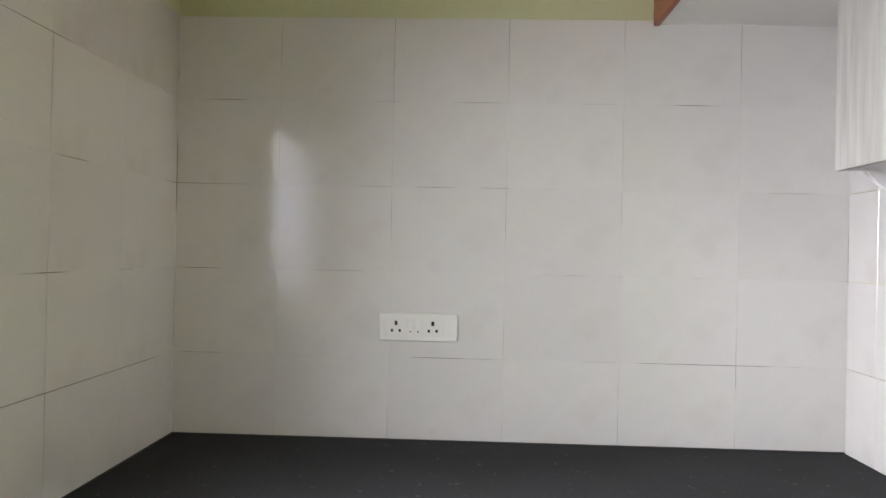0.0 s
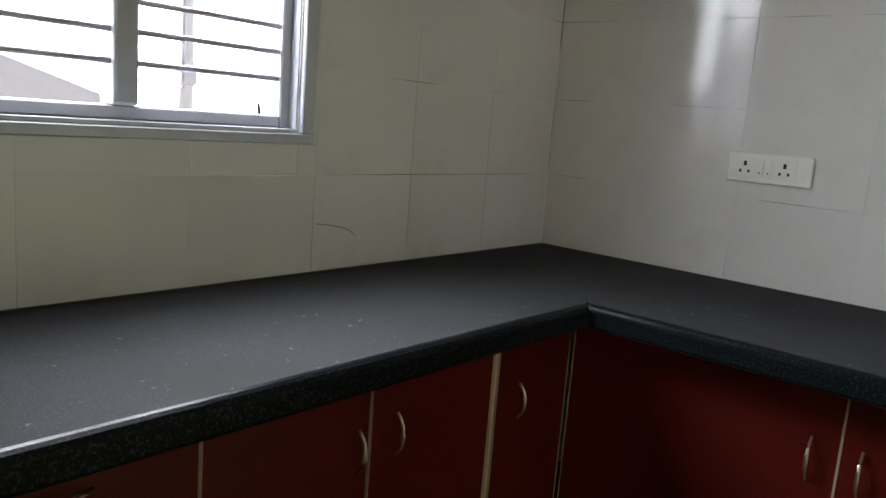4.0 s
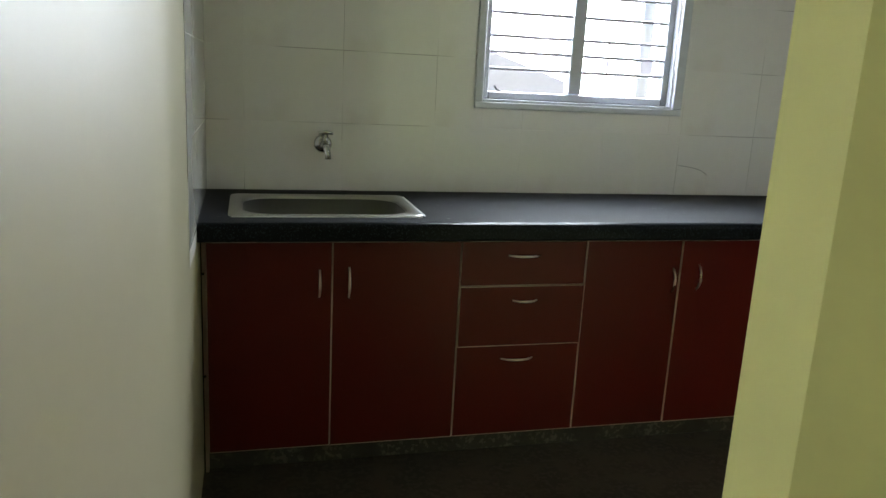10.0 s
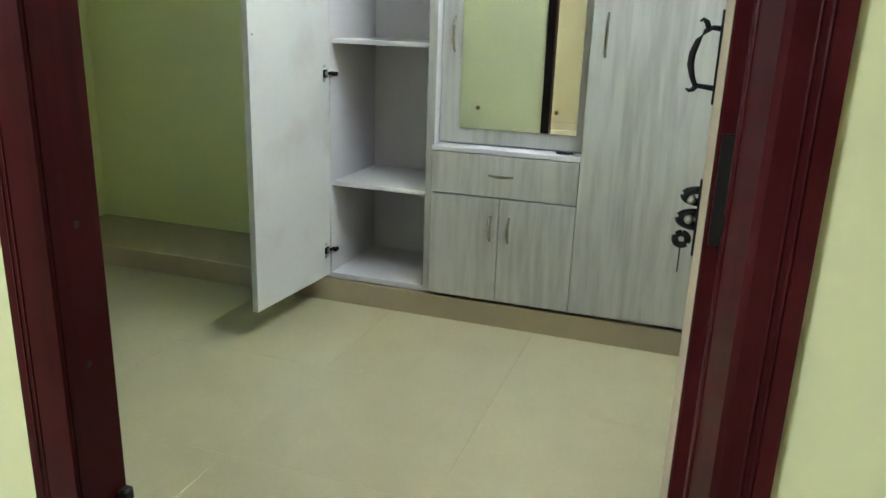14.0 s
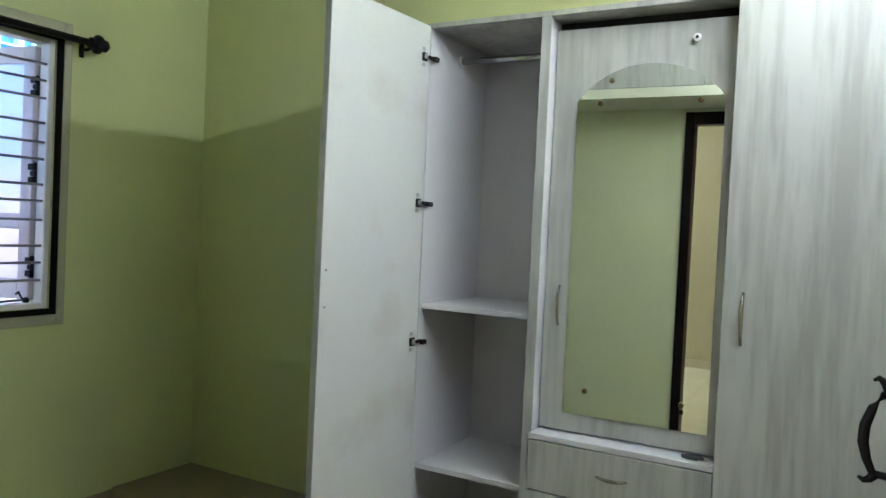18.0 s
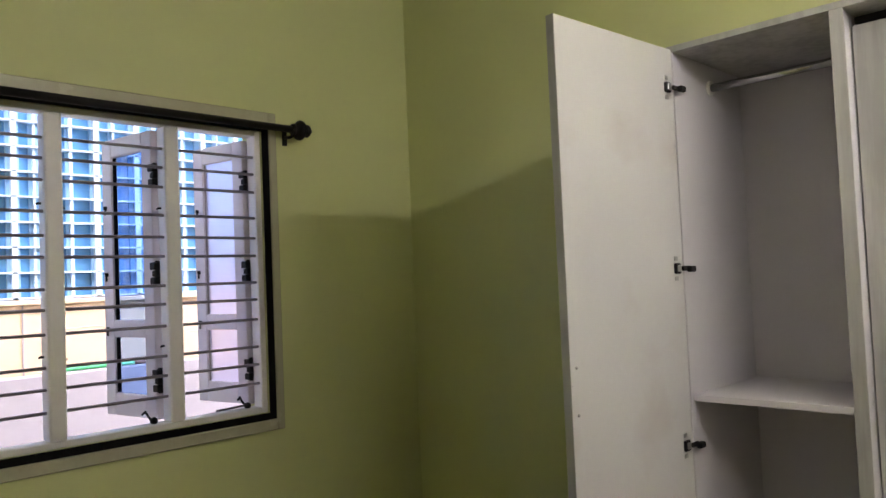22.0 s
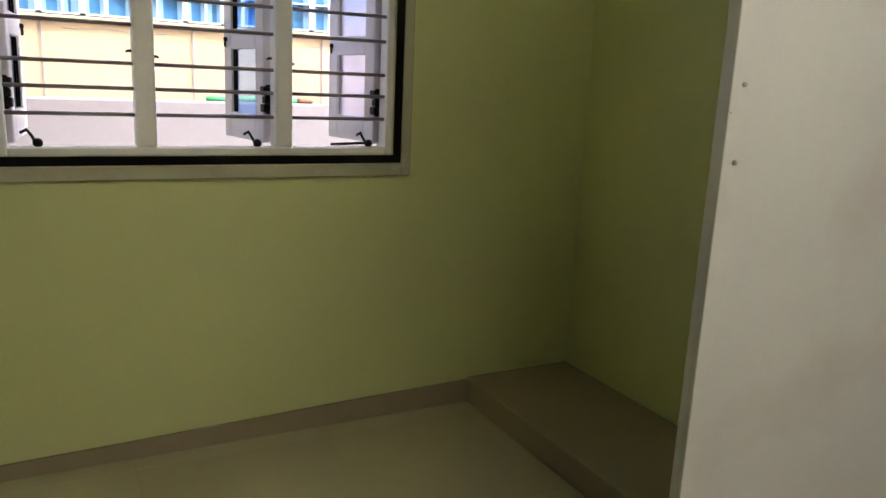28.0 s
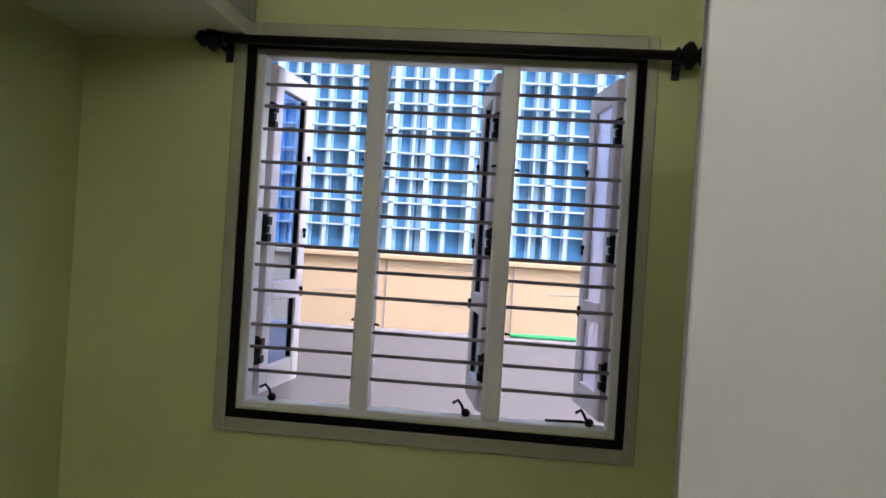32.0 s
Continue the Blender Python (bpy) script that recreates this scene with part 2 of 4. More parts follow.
joint_grime = material("joint_grime", (0.035, 0.032, 0.028), 0.8, var=0.3, scale=14, fine=90)
# near-black; also painted where gaps are only in shade
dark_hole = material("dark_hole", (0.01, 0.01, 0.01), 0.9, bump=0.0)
white_paint = material("white_paint", (0.78, 0.76, 0.75), 0.35, var=0.06, scale=9, fine=60, bump=0.01)
# white casements toned to lavender grey, their outdoor shade painted in
casement_shaded = material("casement_shaded", (0.64, 0.585, 0.62), 0.5, var=0.08, scale=7, fine=60, bump=0.01)
kitchen_frame_paint = material("kitchen_frame_paint", (0.40, 0.41, 0.45), 0.35, var=0.06, scale=9, fine=60, bump=0.01)
stone_trim = material("stone_trim", (0.42, 0.40, 0.29), 0.25, var=0.10, scale=7, fine=60, bump=0.004)
kitchen_stone = material("kitchen_stone", (0.48, 0.50, 0.55), 0.3, var=0.08, scale=7, fine=60, bump=0.004)
# bars lightened: the bright window's bloom is put into their colour
kitchen_bar_bloom = material("kitchen_bar_bloom", (0.36, 0.34, 0.36), 0.4, var=0.1, scale=20, fine=80, bump=0.004)
bar_paint = material("bar_paint", (0.25, 0.215, 0.225), 0.4, var=0.1, scale=20, fine=80, bump=0.004)
black_strip = material("black_strip", (0.006, 0.006, 0.006), 0.9, var=0.2, bump=0.02, spec=0.05)
ash_laminate = grained("ash_laminate", (0.40, 0.395, 0.375), (0.30, 0.295, 0.275), 0.55, (6.0, 6.0, 0.55), 0.56)
white_board = material("white_board", (0.55, 0.535, 0.555), 0.45, var=0.03, scale=3, fine=120, bump=0.004)
handled_board = dirt_or_sheen(material("handled_board", (0.56, 0.555, 0.545), 0.45, var=0.04, scale=3, fine=120, bump=0.004), (0.47, 0.435, 0.41), 3.6, 0.54, 0.78)
brass_dark = material("brass_dark", (0.16, 0.12, 0.06), 0.35, metal=1.0, var=0.15, bump=0.0)
door_wood = grained("door_wood", (0.032, 0.0034, 0.0050), (0.022, 0.0024, 0.0034), 0.36)
door_wood.node_tree.nodes["Principled BSDF"].inputs["Specular IOR Level"].default_value = 0.07
# near-black that paints the low light on the frame's bedroom side
casing_shade = material("casing_shade", (0.006, 0.0045, 0.004), 0.6, var=0.15, scale=8, fine=80, spec=0.1)
pale_wood = material("pale_wood", (0.36, 0.29, 0.21), 0.6, var=0.1, scale=9, fine=90)
mirror_glass = material("mirror_glass", (0.86, 0.89, 0.86), 0.008, metal=1.0, var=0.0, bump=0.0)
# the blue tint paints in the neighbour's glazing as the panes show it
blue_reflection_glass = glass("blue_reflection_glass", (0.30, 0.48, 0.86))
frosted_glass = glass("frosted_glass", (0.66, 0.66, 0.90), 0.4)
peach_paint = material("peach_paint", (0.60, 0.43, 0.29), 0.8, var=0.05, scale=2, fine=30, bump=0.03)
grey_render = material("grey_render", (0.285, 0.25, 0.28), 0.85, var=0.06, scale=2, fine=40, bump=0.03)
blue_glass = material("blue_glass", (0.085, 0.25, 0.49), 0.15, var=0.25, scale=1.6, fine=8, bump=0.0)
pale_blue = material("pale_blue", (0.26, 0.45, 0.68), 0.3, var=0.1, scale=3, fine=20, bump=0.0)
white_metal = material("white_metal", (0.56, 0.66, 0.78), 0.45, var=0.05, bump=0.0)
pale_concrete = material("pale_concrete", (0.55, 0.54, 0.56), 0.8, var=0.08, scale=3, fine=40, bump=0.02)
roof_sheet = material("roof_sheet", (0.40, 0.38, 0.40), 0.7, var=0.08, scale=2, fine=20)
ground_earth = material("ground_earth", (0.30, 0.27, 0.23), 0.95, var=0.2, scale=0.5, fine=6, bump=0.05)
rust_brown = material("rust_brown", (0.22, 0.09, 0.05), 0.6, var=0.1)
green_pipe = material("green_pipe", (0.06, 0.42, 0.16), 0.5, var=0.08)
loft_front = material("loft_front", (0.30, 0.085, 0.035), 0.4, var=0.1, scale=5, fine=90)
tube_bedroom = glowing("tube_bedroom", (1.0, 0.96, 0.90), TUBE_BEDROOM)
hall_fill = glowing("hall_fill", (1.0, 0.95, 0.85), HALL_FILL)


# ---- builders ----
def mesh_of(name, bm, mat, smooth=False):
    me = bpy.data.meshes.new(name)
    bmesh.ops.recalc_face_normals(bm, faces=bm.faces)
    if smooth:
        for f in bm.faces:
            f.smooth = True
    bm.to_mesh(me)
    bm.free()
    me.materials.append(mat)
    return me


def part(name, bm, mat, parent=None, label="", smooth=False):
    """Links a bmesh as one mesh object under a thing or a part."""
    ob = new(name, mesh_of(name, bm, mat, smooth))
    if parent:
        ob.parent = parent
        base = parent
        off = Vector((0, 0, 0))
        while base:
            off += base.location
            base = base.parent
        ob.location = -off
    if label:
        ob["label"] = label
    return ob


def thing(name, at, label, category, group="", kind=""):
    """An Empty at the thing's base; parts are given in room coordinates."""
    ob = new(name)
    ob.empty_display_size = 0.05
    ob.location = at
    return tagged(ob, label, category, group, kind)


def box(x0, x1, y0, y1, z0, z1, bevel=0.0, bm=None, seg=1):
    own = bmesh.new()
    bmesh.ops.create_cube(own, size=1.0, matrix=Matrix.Translation(((x0 + x1) / 2, (y0 + y1) / 2, (z0 + z1) / 2)) @ Matrix.Diagonal((abs(x1 - x0), abs(y1 - y0), abs(z1 - z0), 1)))
    if bevel:
        bmesh.ops.bevel(own, geom=own.edges[:], offset=bevel, segments=seg, affect="EDGES", profile=0.5)
    return merged(bm, own)


def merged(bm, own):
    if bm is None:
        return own
    me = bpy.data.meshes.new("tmp")
    own.to_mesh(me)
    own.free()
    bm.from_mesh(me)
    bpy.data.meshes.remove(me)
    return bm


def boxes(*dims, bevel=0.0):
    bm = None
    for d in dims:
        bm = box(*d, bevel=bevel, bm=bm)
    return bm


def grid_solid(us, vs, holes, axis, a, b):
    """One solid over the cells between the lines us and vs, without those cells (i, j) in holes, drawn out along an axis."""
    own = bmesh.new()
    at = {"x": lambda u, v, w: (w, u, v), "y": lambda u, v, w: (u, w, v), "z": lambda u, v, w: (u, v, w)}[axis]
    vert = {(i, j, k): own.verts.new(at(u, v, w)) for i, u in enumerate(us) for j, v in enumerate(vs) for k, w in enumerate((a, b))}
    kept = {(i, j) for i in range(len(us) - 1) for j in range(len(vs) - 1)} - set(holes)
    for i, j in kept:
        for k in (0, 1):
            own.faces.new([vert[p] for p in ((i, j, k), (i + 1, j, k), (i + 1, j + 1, k), (i, j + 1, k))])
        for di, dj, p, q in ((-1, 0, (i, j), (i, j + 1)), (1, 0, (i + 1, j), (i + 1, j + 1)), (0, -1, (i, j), (i + 1, j)), (0, 1, (i, j + 1), (i + 1, j + 1))):
            if (i + di, j + dj) not in kept:
                own.faces.new((vert[(*p, 0)], vert[(*q, 0)], vert[(*q, 1)], vert[(*p, 1)]))
    for v in [v for v in own.verts if not v.link_faces]:
        own.verts.remove(v)
    return own


def rod(points, r, bm=None, seg=10, radii=None):
    """A round rod along points, with its own radius at each of them."""
    own = bmesh.new()
    rings = []
    pts = [Vector(p) for p in points]
    for i, p in enumerate(pts):
        d = (pts[min(i + 1, len(pts) - 1)] - pts[max(i - 1, 0)]).normalized()
        side = d.cross(Vector((0, 0, 1)) if abs(d.z) < 0.9 else Vector((1, 0, 0))).normalized()
        up = side.cross(d)
        rr = radii[i] if radii else r
        rings.append([own.verts.new(p + rr * (math.cos(a) * side + math.sin(a) * up)) for a in (2 * math.pi * k / seg for k in range(seg))])
    for a, b in zip(rings, rings[1:]):
        for k in range(seg):
            own.faces.new((a[k], a[(k + 1) % seg], b[(k + 1) % seg], b[k]))
    own.faces.new(rings[0][::-1])
    own.faces.new(rings[-1])
    return merged(bm, own)


def ball(at, r, bm=None, squash=(1, 1, 1), u=12, v=8):
    own = bmesh.new()
    bmesh.ops.create_uvsphere(own, u_segments=u, v_segments=v, radius=r, matrix=Matrix.Translation(at) @ Matrix.Diagonal((*squash, 1)))
    return merged(bm, own)


def plate(outline, axis, a, b, bm=None):
    """A flat outline of (u, v) pairs, drawn out along an axis from a to b: x takes (y, z), y takes (x, z), z takes (x, y)."""
    own = bmesh.new()
    at = {"x": lambda u, v, w: (w, u, v), "y": lambda u, v, w: (u, w, v), "z": lambda u, v, w: (u, v, w)}[axis]
    low, high = [[own.verts.new(at(u, v, w)) for u, v in outline] for w in (a, b)]
    own.faces.new(low)
    own.faces.new(high[::-1])
    n = len(outline)
    for k in range(n):
        own.faces.new((low[k], high[k], high[(k + 1) % n], low[(k + 1) % n]))
    return merged(bm, own)


def bow_handle(name, parent, centre, axis, out, length=0.10, mat=None, depth=0.020, stout=1.0):
    """A bowed bar handle: axis is the way it runs, out the way it stands off."""
    c, ax, o = Vector(centre), Vector(axis), Vector(out)
    pts, rad = [], []
    for k in range(13):
        u = k / 12 * 2 - 1
        pts.append(c + ax * (u * length / 2) + o * (depth * (1 - abs(u) ** 2.6)))
        rad.append((0.0030 + 0.0016 * (1 - abs(u))) * stout)
    return part(name, rod(pts, 0.005, radii=rad, seg=8), mat or brushed, parent, "", True)


# ---- setting: floors, walls, ceilings ----
def setting(name, bm, mat, label, category):
    return tagged(part(name, bm, mat), label, category, "", "structure")


T = 0.15
setting("ground", box(-60, 60, -60, 60, -0.6, -0.5), ground_earth, "dry brown earth around the house", "ground")
bed_floor = setting("floor_bedroom", box(BX0 - 0.02, BX1, -0.07, BY1, -0.12, -0.006), floor_grout, "beige glossy tiled bedroom floor", "floor")
hall_floor = setting("floor_hall", boxes((-3.4, 3.4, -4.1, -0.22, -0.12, -0.006), (-1.70, 3.4, -0.22, -0.07, -0.12, -0.006), (BX1, 3.4, -0.07, 0.58, -0.12, -0.006)), floor_grout, "beige glossy tiled hall floor", "floor")
setting("floor_kitchen", box(KX0, KX1, 0.58, KY1, -0.12, 0.0), granite_floor, "dark speckled granite kitchen floor", "floor")
setting("ceiling_bedroom", box(BX0 - T, KX0, -0.2, BY1 + T, CEIL, CEIL + 0.12), ceiling_paint, "pale matt painted ceiling", "ceiling")
setting("ceiling_hall", boxes((-3.55, KX0, -4.2, -0.2, CEIL, CEIL + 0.12), (KX0, 3.5, -4.2, 0.6, CEIL, CEIL + 0.12)), ceiling_paint, "pale matt painted ceiling", "ceiling")
setting("ceiling_kitchen", box(KX0, KX1 + T, 0.6, KY1 + T, CEIL, CEIL + 0.12), ceiling_paint, "pale matt painted ceiling", "ceiling")
# kitchen window hole
WX0, WX1, WZ0, WZ1 = 1.284, 2.100, 1.229, 2.10
wall_kn = setting("wall_kitchen_north", grid_solid((KX0, WX0, WX1, KX1 + T), (-0.1, WZ0, WZ1, CEIL), [(1, 1)], "y", KY1, KY1 + T), pale_green, "green painted wall over white tiles", "wall")
wall_ke = setting("wall_kitchen_east", box(KX1, KX1 + T, 0.25, KY1, -0.1, CEIL), pale_green, "green painted wall over white tiles", "wall")
wall_ks = setting("wall_kitchen_south", plate([(1.213, 0.508), (1.60, 0.508), (1.60, 0.25), (KX1, 0.25), (KX1, KY0), (1.75, KY0), (1.75, 0.604), (1.167, 0.604)], "z", -0.1, CEIL), green_paint, "light green painted wall beside the kitchen opening", "wall")
wall_kw = setting("wall_kitchen_west", box(BX1, KX0, DY0, KY1 + T, -0.1, CEIL), pale_green, "light green painted partition wall", "wall")
setting("wall_lining_west", boxes((KX0, KX0 + 0.004, DY0 + 0.004, 1.6, 0.0, CEIL), (KX0, KX0 + 0.004, 1.6, 2.0, 0.0, 0.8)), lining_paint, "cream painted lining of the partition", "wall")
setting("lintel_kitchen", box(KX0 + 0.004, 1.166, 0.51, 0.602, 2.1, CEIL), pale_green, "green painted lintel over the kitchen opening", "wall")
# bedroom window hole
BW0, BW1, BZ0, BZ1 = 0.498, 1.674, 0.958, 2.092
setting("wall_bedroom_west", grid_solid((-0.22, BW0, BW1, BY1 + T), (-0.1, BZ0, BZ1, CEIL), [(1, 1)], "x", BX0 - T, BX0), green_paint, "olive green painted wall with a window", "wall")
setting("wall_bedroom_north", box(BX0, BX1, BY1, BY1 + T, -0.1, CEIL), green_paint, "olive green painted wall behind the wardrobe", "wall")
DX0, DX1, DZ = -0.876, 0.124, 2.09                 # hole for the door with its frame
setting("wall_bedroom_south", grid_solid((-1.70, DX0, BX1), (-0.1, DZ, CEIL), [(1, 0)], "y", DY0, DY1), pale_green, "light green painted wall with the bedroom door", "wall")
setting("wall_bedroom_corner", plate([(-3.4, -0.22), (-1.55, -0.22), (-1.55, DY0), (-1.70, DY0), (-1.70, -0.07), (BX0, -0.07), (BX0, -0.205), (-3.4, -0.205)], "z", -0.1, CEIL), green_paint, "light green painted wall beside the window", "wall")
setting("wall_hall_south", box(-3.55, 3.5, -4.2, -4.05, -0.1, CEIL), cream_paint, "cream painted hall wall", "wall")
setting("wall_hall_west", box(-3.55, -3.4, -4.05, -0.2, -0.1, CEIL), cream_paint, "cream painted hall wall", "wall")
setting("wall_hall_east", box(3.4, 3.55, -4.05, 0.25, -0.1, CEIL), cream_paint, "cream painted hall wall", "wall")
setting("baseboard_hall", box(-3.4, 3.4, -4.05, -4.035, 0.0, 0.09), skirting_tile, "beige tile skirting along the hall wall", "baseboard")
setting("baseboard_bedroom", plate([(-0.05, 0.0), (2.0115, 0.0), (2.0115, 0.089), (1.45, 0.077), (0.8, 0.058), (-0.05, 0.038)], "x", BX0 + 0.0003, BX0 + 0.012), skirting_tile, "beige tile skirting under the window", "baseboard")
setting("platform", boxes((BX0, BX1, 2.012, BY1, -0.006, 0.098), bevel=0.003), skirting_tile, "low beige tiled platform under the wardrobe", "platform")

# ---- kitchen window ----
def window_kitchen():
    w = thing("window_1", (1.7, KY1, WZ0), "white framed kitchen window with steel bars", "window", "", "structure")
    o = 0.037
    part("stone_border", boxes((WX0 - o, WX1 + o + 0.008, KY1 - 0.018, KY1 - 0.002, WZ0 - 0.03, WZ0 - 0.004), (WX0 - o, WX0 - 0.004, KY1 - 0.018, KY1 - 0.002, WZ0 - 0.004, WZ1 + o), (WX1 + 0.004, WX1 + o + 0.008, KY1 - 0.018, KY1 - 0.002, WZ0 - 0.004, WZ1 + o), (WX0 - 0.004, WX1 + 0.004, KY1 - 0.018, KY1 - 0.002, WZ1 + 0.004, WZ1 + o), bevel=0.003), kitchen_stone, w, "grey polished stone border")
    part("sill", box(WX0, WX1, KY1 - 0.01, KY1 + T, WZ0 - 0.004, WZ0 + 0.006, 0.0014), kitchen_stone, w)
    y0, y1 = KY1 + 0.03, KY1 + 0.085
    part("window_frame", boxes((WX0, WX0 + 0.03, y0, y1, WZ0 + 0.006, WZ1), (WX1 - 0.03, WX1, y0, y1, WZ0 + 0.006, WZ1), (WX0 + 0.03, WX1 - 0.03, y0, y1, WZ0 + 0.006, WZ0 + 0.036), (WX0 + 0.03, WX1 - 0.03, y0, y1, WZ1 - 0.03, WZ1), bevel=0.004), kitchen_frame_paint, w)
    part("mullion", box(1.652, 1.708, y0 - 0.004, y1, WZ0 + 0.036, WZ1 - 0.03, 0.008, seg=2), kitchen_frame_paint, w)
    for z in (1.354, 1.418, 1.479, 1.567, 1.648, 1.709, 1.771, 1.859, 1.94, 2.0):
        for a, b in ((WX0 + 0.02, 1.665), (1.695, WX1 - 0.02)):
            part("bar", rod([(a, y0 + 0.012, z), (b, y0 + 0.012, z)], 0.0068, seg=8), kitchen_bar_bloom, w, "", True)
    part("reveal", boxes((WX0 - 0.001, WX0 + 0.003, y1 + 0.001, KY1 + T, WZ0 + 0.007, WZ1), (WX1 - 0.003, WX1 + 0.001, y1 + 0.001, KY1 + T, WZ0 + 0.007, WZ1), (WX0 - 0.001, WX0 + 0.003, KY1 - 0.001, y0 - 0.001, WZ0 + 0.007, WZ1), (WX1 - 0.003, WX1 + 0.001, KY1 - 0.001, y0 - 0.001, WZ0 + 0.007, WZ1)), kitchen_frame_paint, w)
    part("stay", rod([(1.345, y0 + 0.02, 1.285), (1.36, y0 + 0.03, 1.272), (1.385, y0 + 0.035, 1.262), (1.39, y0 + 0.03, 1.245)], 0.004), black_iron, w)
    part("stay", rod([(2.02, y0 + 0.02, 1.29), (2.035, y0 + 0.04, 1.288), (2.045, y0 + 0.05, 1.262), (2.06, y0 + 0.05, 1.248)], 0.004), black_iron, w)
    part("drop_rod", rod([(1.858, KY1 + 0.12, 1.312), (1.858, KY1 + 0.12, WZ1)], 0.005), bar_paint, w)
    return w


window_kitchen()


# ---- bedroom window ----
def window_bedroom():
    w = thing("window_2", (BX0, 1.1, BZ0), "three bay window with black steel bars and open white casements", "window", "", "structure")
    x = BX0
    o0, o1, z0, z1 = 0.434, 1.732, 0.888, 2.166
    s = 0.026
    part("stone_border", boxes((x + 0.002, x + 0.02, o0, BW0 - s, z0, z1), (x + 0.002, x + 0.02, BW1 + s - 0.002, o1, z0, z1), (x + 0.002, x + 0.02, BW0 - s, BW1 + s - 0.002, z0, BZ0 - s), (x + 0.002, x + 0.02, BW0 - s, BW1 + s - 0.002, BZ1 + s, z1), bevel=0.004), stone_trim, w, "cream polished stone border")
    part("black_strip", boxes((x + 0.002, x + 0.012, BW0 - s, BW0 + 0.002, BZ0 - s, BZ1 + s), (x + 0.002, x + 0.012, BW1 - 0.002, BW1 + s - 0.002, BZ0 - s, BZ1 + s), (x + 0.002, x + 0.012, BW0 + 0.002, BW1 - 0.002, BZ0 - s, BZ0), (x + 0.002, x + 0.012, BW0 + 0.002, BW1 - 0.002, BZ1 - 0.004, BZ1 + s)), black_strip, w, "black fabric fastening strip round the opening")
    xa, xb = x - 0.075, x - 0.012
    part("window_frame", boxes((xa, xb, BW0, BW0 + 0.026, BZ0, BZ1), (xa, xb, BW1 - 0.026, BW1, BZ0, BZ1), (xa, xb, BW0 + 0.026, BW1 - 0.026, BZ0, BZ0 + 0.024), (xa, xb, BW0 + 0.026, BW1 - 0.026, BZ1 - 0.024, BZ1), bevel=0.004), white_paint, w)
    part("outer_sill", box(x - T, xa, BW0, BW1, BZ0 - 0.004, BZ0 + 0.008, 0.002), white_paint, w)
    for a, b in ((0.857, 0.915), (1.268, 1.325)):
        mu = part("mullion", box(xa, xb + 0.006, a, b, BZ0 + 0.024, BZ1 - 0.024, 0.008, seg=2), white_paint, w, "cream painted mullion")
        # small iron pegs that keep the shut casements
        for z, dz in ((1.252, -0.006), (1.760, -0.005)):
            for y, k in ((a, -1), (b, 1)):
                part("peg", rod([(x - 0.048, y - k * 0.002, z + k * dz), (x - 0.048, y + k * 0.010, z + k * dz), (x - 0.048, y + k * 0.016, z + k * dz - 0.004)], 0.004, radii=[.0045, .004, .003], seg=8), black_iron, mu, "", True)
    bays = ((BW0 + 0.02, 0.862), (0.910, 1.272), (1.320, BW1 - 0.02))
    for z in (1.984, 1.915, 1.842, 1.738, 1.657, 1.586, 1.479, 1.411, 1.331, 1.222, 1.151, 1.076):
        for a, b in bays:
            part("bar", rod([(x - 0.03, a, z), (x - 0.03, b, z)], 0.0058, seg=8), bar_paint, w, "", True)
    # casements: hinge place, which way the leaf lies when shut, how far open
    for hy, s, turn, wd in ((BW0 + 0.028, 1, 85, 0.335), (1.266, -1, 80, 0.325), (BW1 - 0.028, -1, 80, 0.315)):
        zb, zt = BZ0 + 0.03, BZ1 - 0.03
        ca, sa = math.cos(radians(turn)), math.sin(radians(turn))
        m = Matrix(((-sa, ca * s * -1, 0, xa - 0.012), (ca * s, -sa, 0, hy), (0, 0, 1, 0), (0, 0, 0, 1)))

        def lay(bm):
            bmesh.ops.transform(bm, matrix=m, verts=bm.verts)
            return bm
        f = 0.062
        zm = zb + 0.30
        c = part("casement", lay(boxes((0, f, -0.016, 0.016, zb, zt), (wd - f, wd, -0.016, 0.016, zb, zt), (f, wd - f, -0.016, 0.016, zb, zb + 0.085), (f, wd - f, -0.016, 0.016, zm, zm + 0.065), (f, wd - f, -0.016, 0.016, zt - 0.07, zt), bevel=0.003)), casement_shaded, w, "white casement swung outward, shade mixed into its colour")
        for a, b in ((zb + 0.085, zm), (zm + 0.065, zt - 0.07)):
            p = part("pane", lay(box(f, wd - f, -0.002, 0.002, a, b)), frosted_glass if hy > 1.5 else blue_reflection_glass, c)
            p.visible_shadow = False
            part("rebate_strip", lay(box(wd - f - 0.007, wd - f - 0.0005, -0.0085, -0.0025, a + 0.002, b - 0.002, 0.001)), bar_paint if hy > 1.5 else black_strip, c, "thin dark strip along the pane")
            part("rebate_strip", lay(box(wd - f - 0.007, wd - f - 0.0005, 0.0025, 0.0085, a + 0.002, b - 0.002, 0.001)), bar_paint if hy > 1.5 else black_strip, c, "thin dark strip along the pane")
        for z in (zb + 0.14, (zb + zt) / 2, zt - 0.17):
            part("hinge", lay(boxes((-0.012, 0.020, -0.020, 0.020, z + 0.014, z + 0.042), (-0.016, 0.010, -0.017, 0.017, z - 0.012, z + 0.012), (-0.012, 0.018, -0.020, 0.020, z - 0.040, z - 0.014), (-0.006, 0.004, -0.010, 0.010, z - 0.046, z + 0.048), bevel=0.003)), black_iron, c)
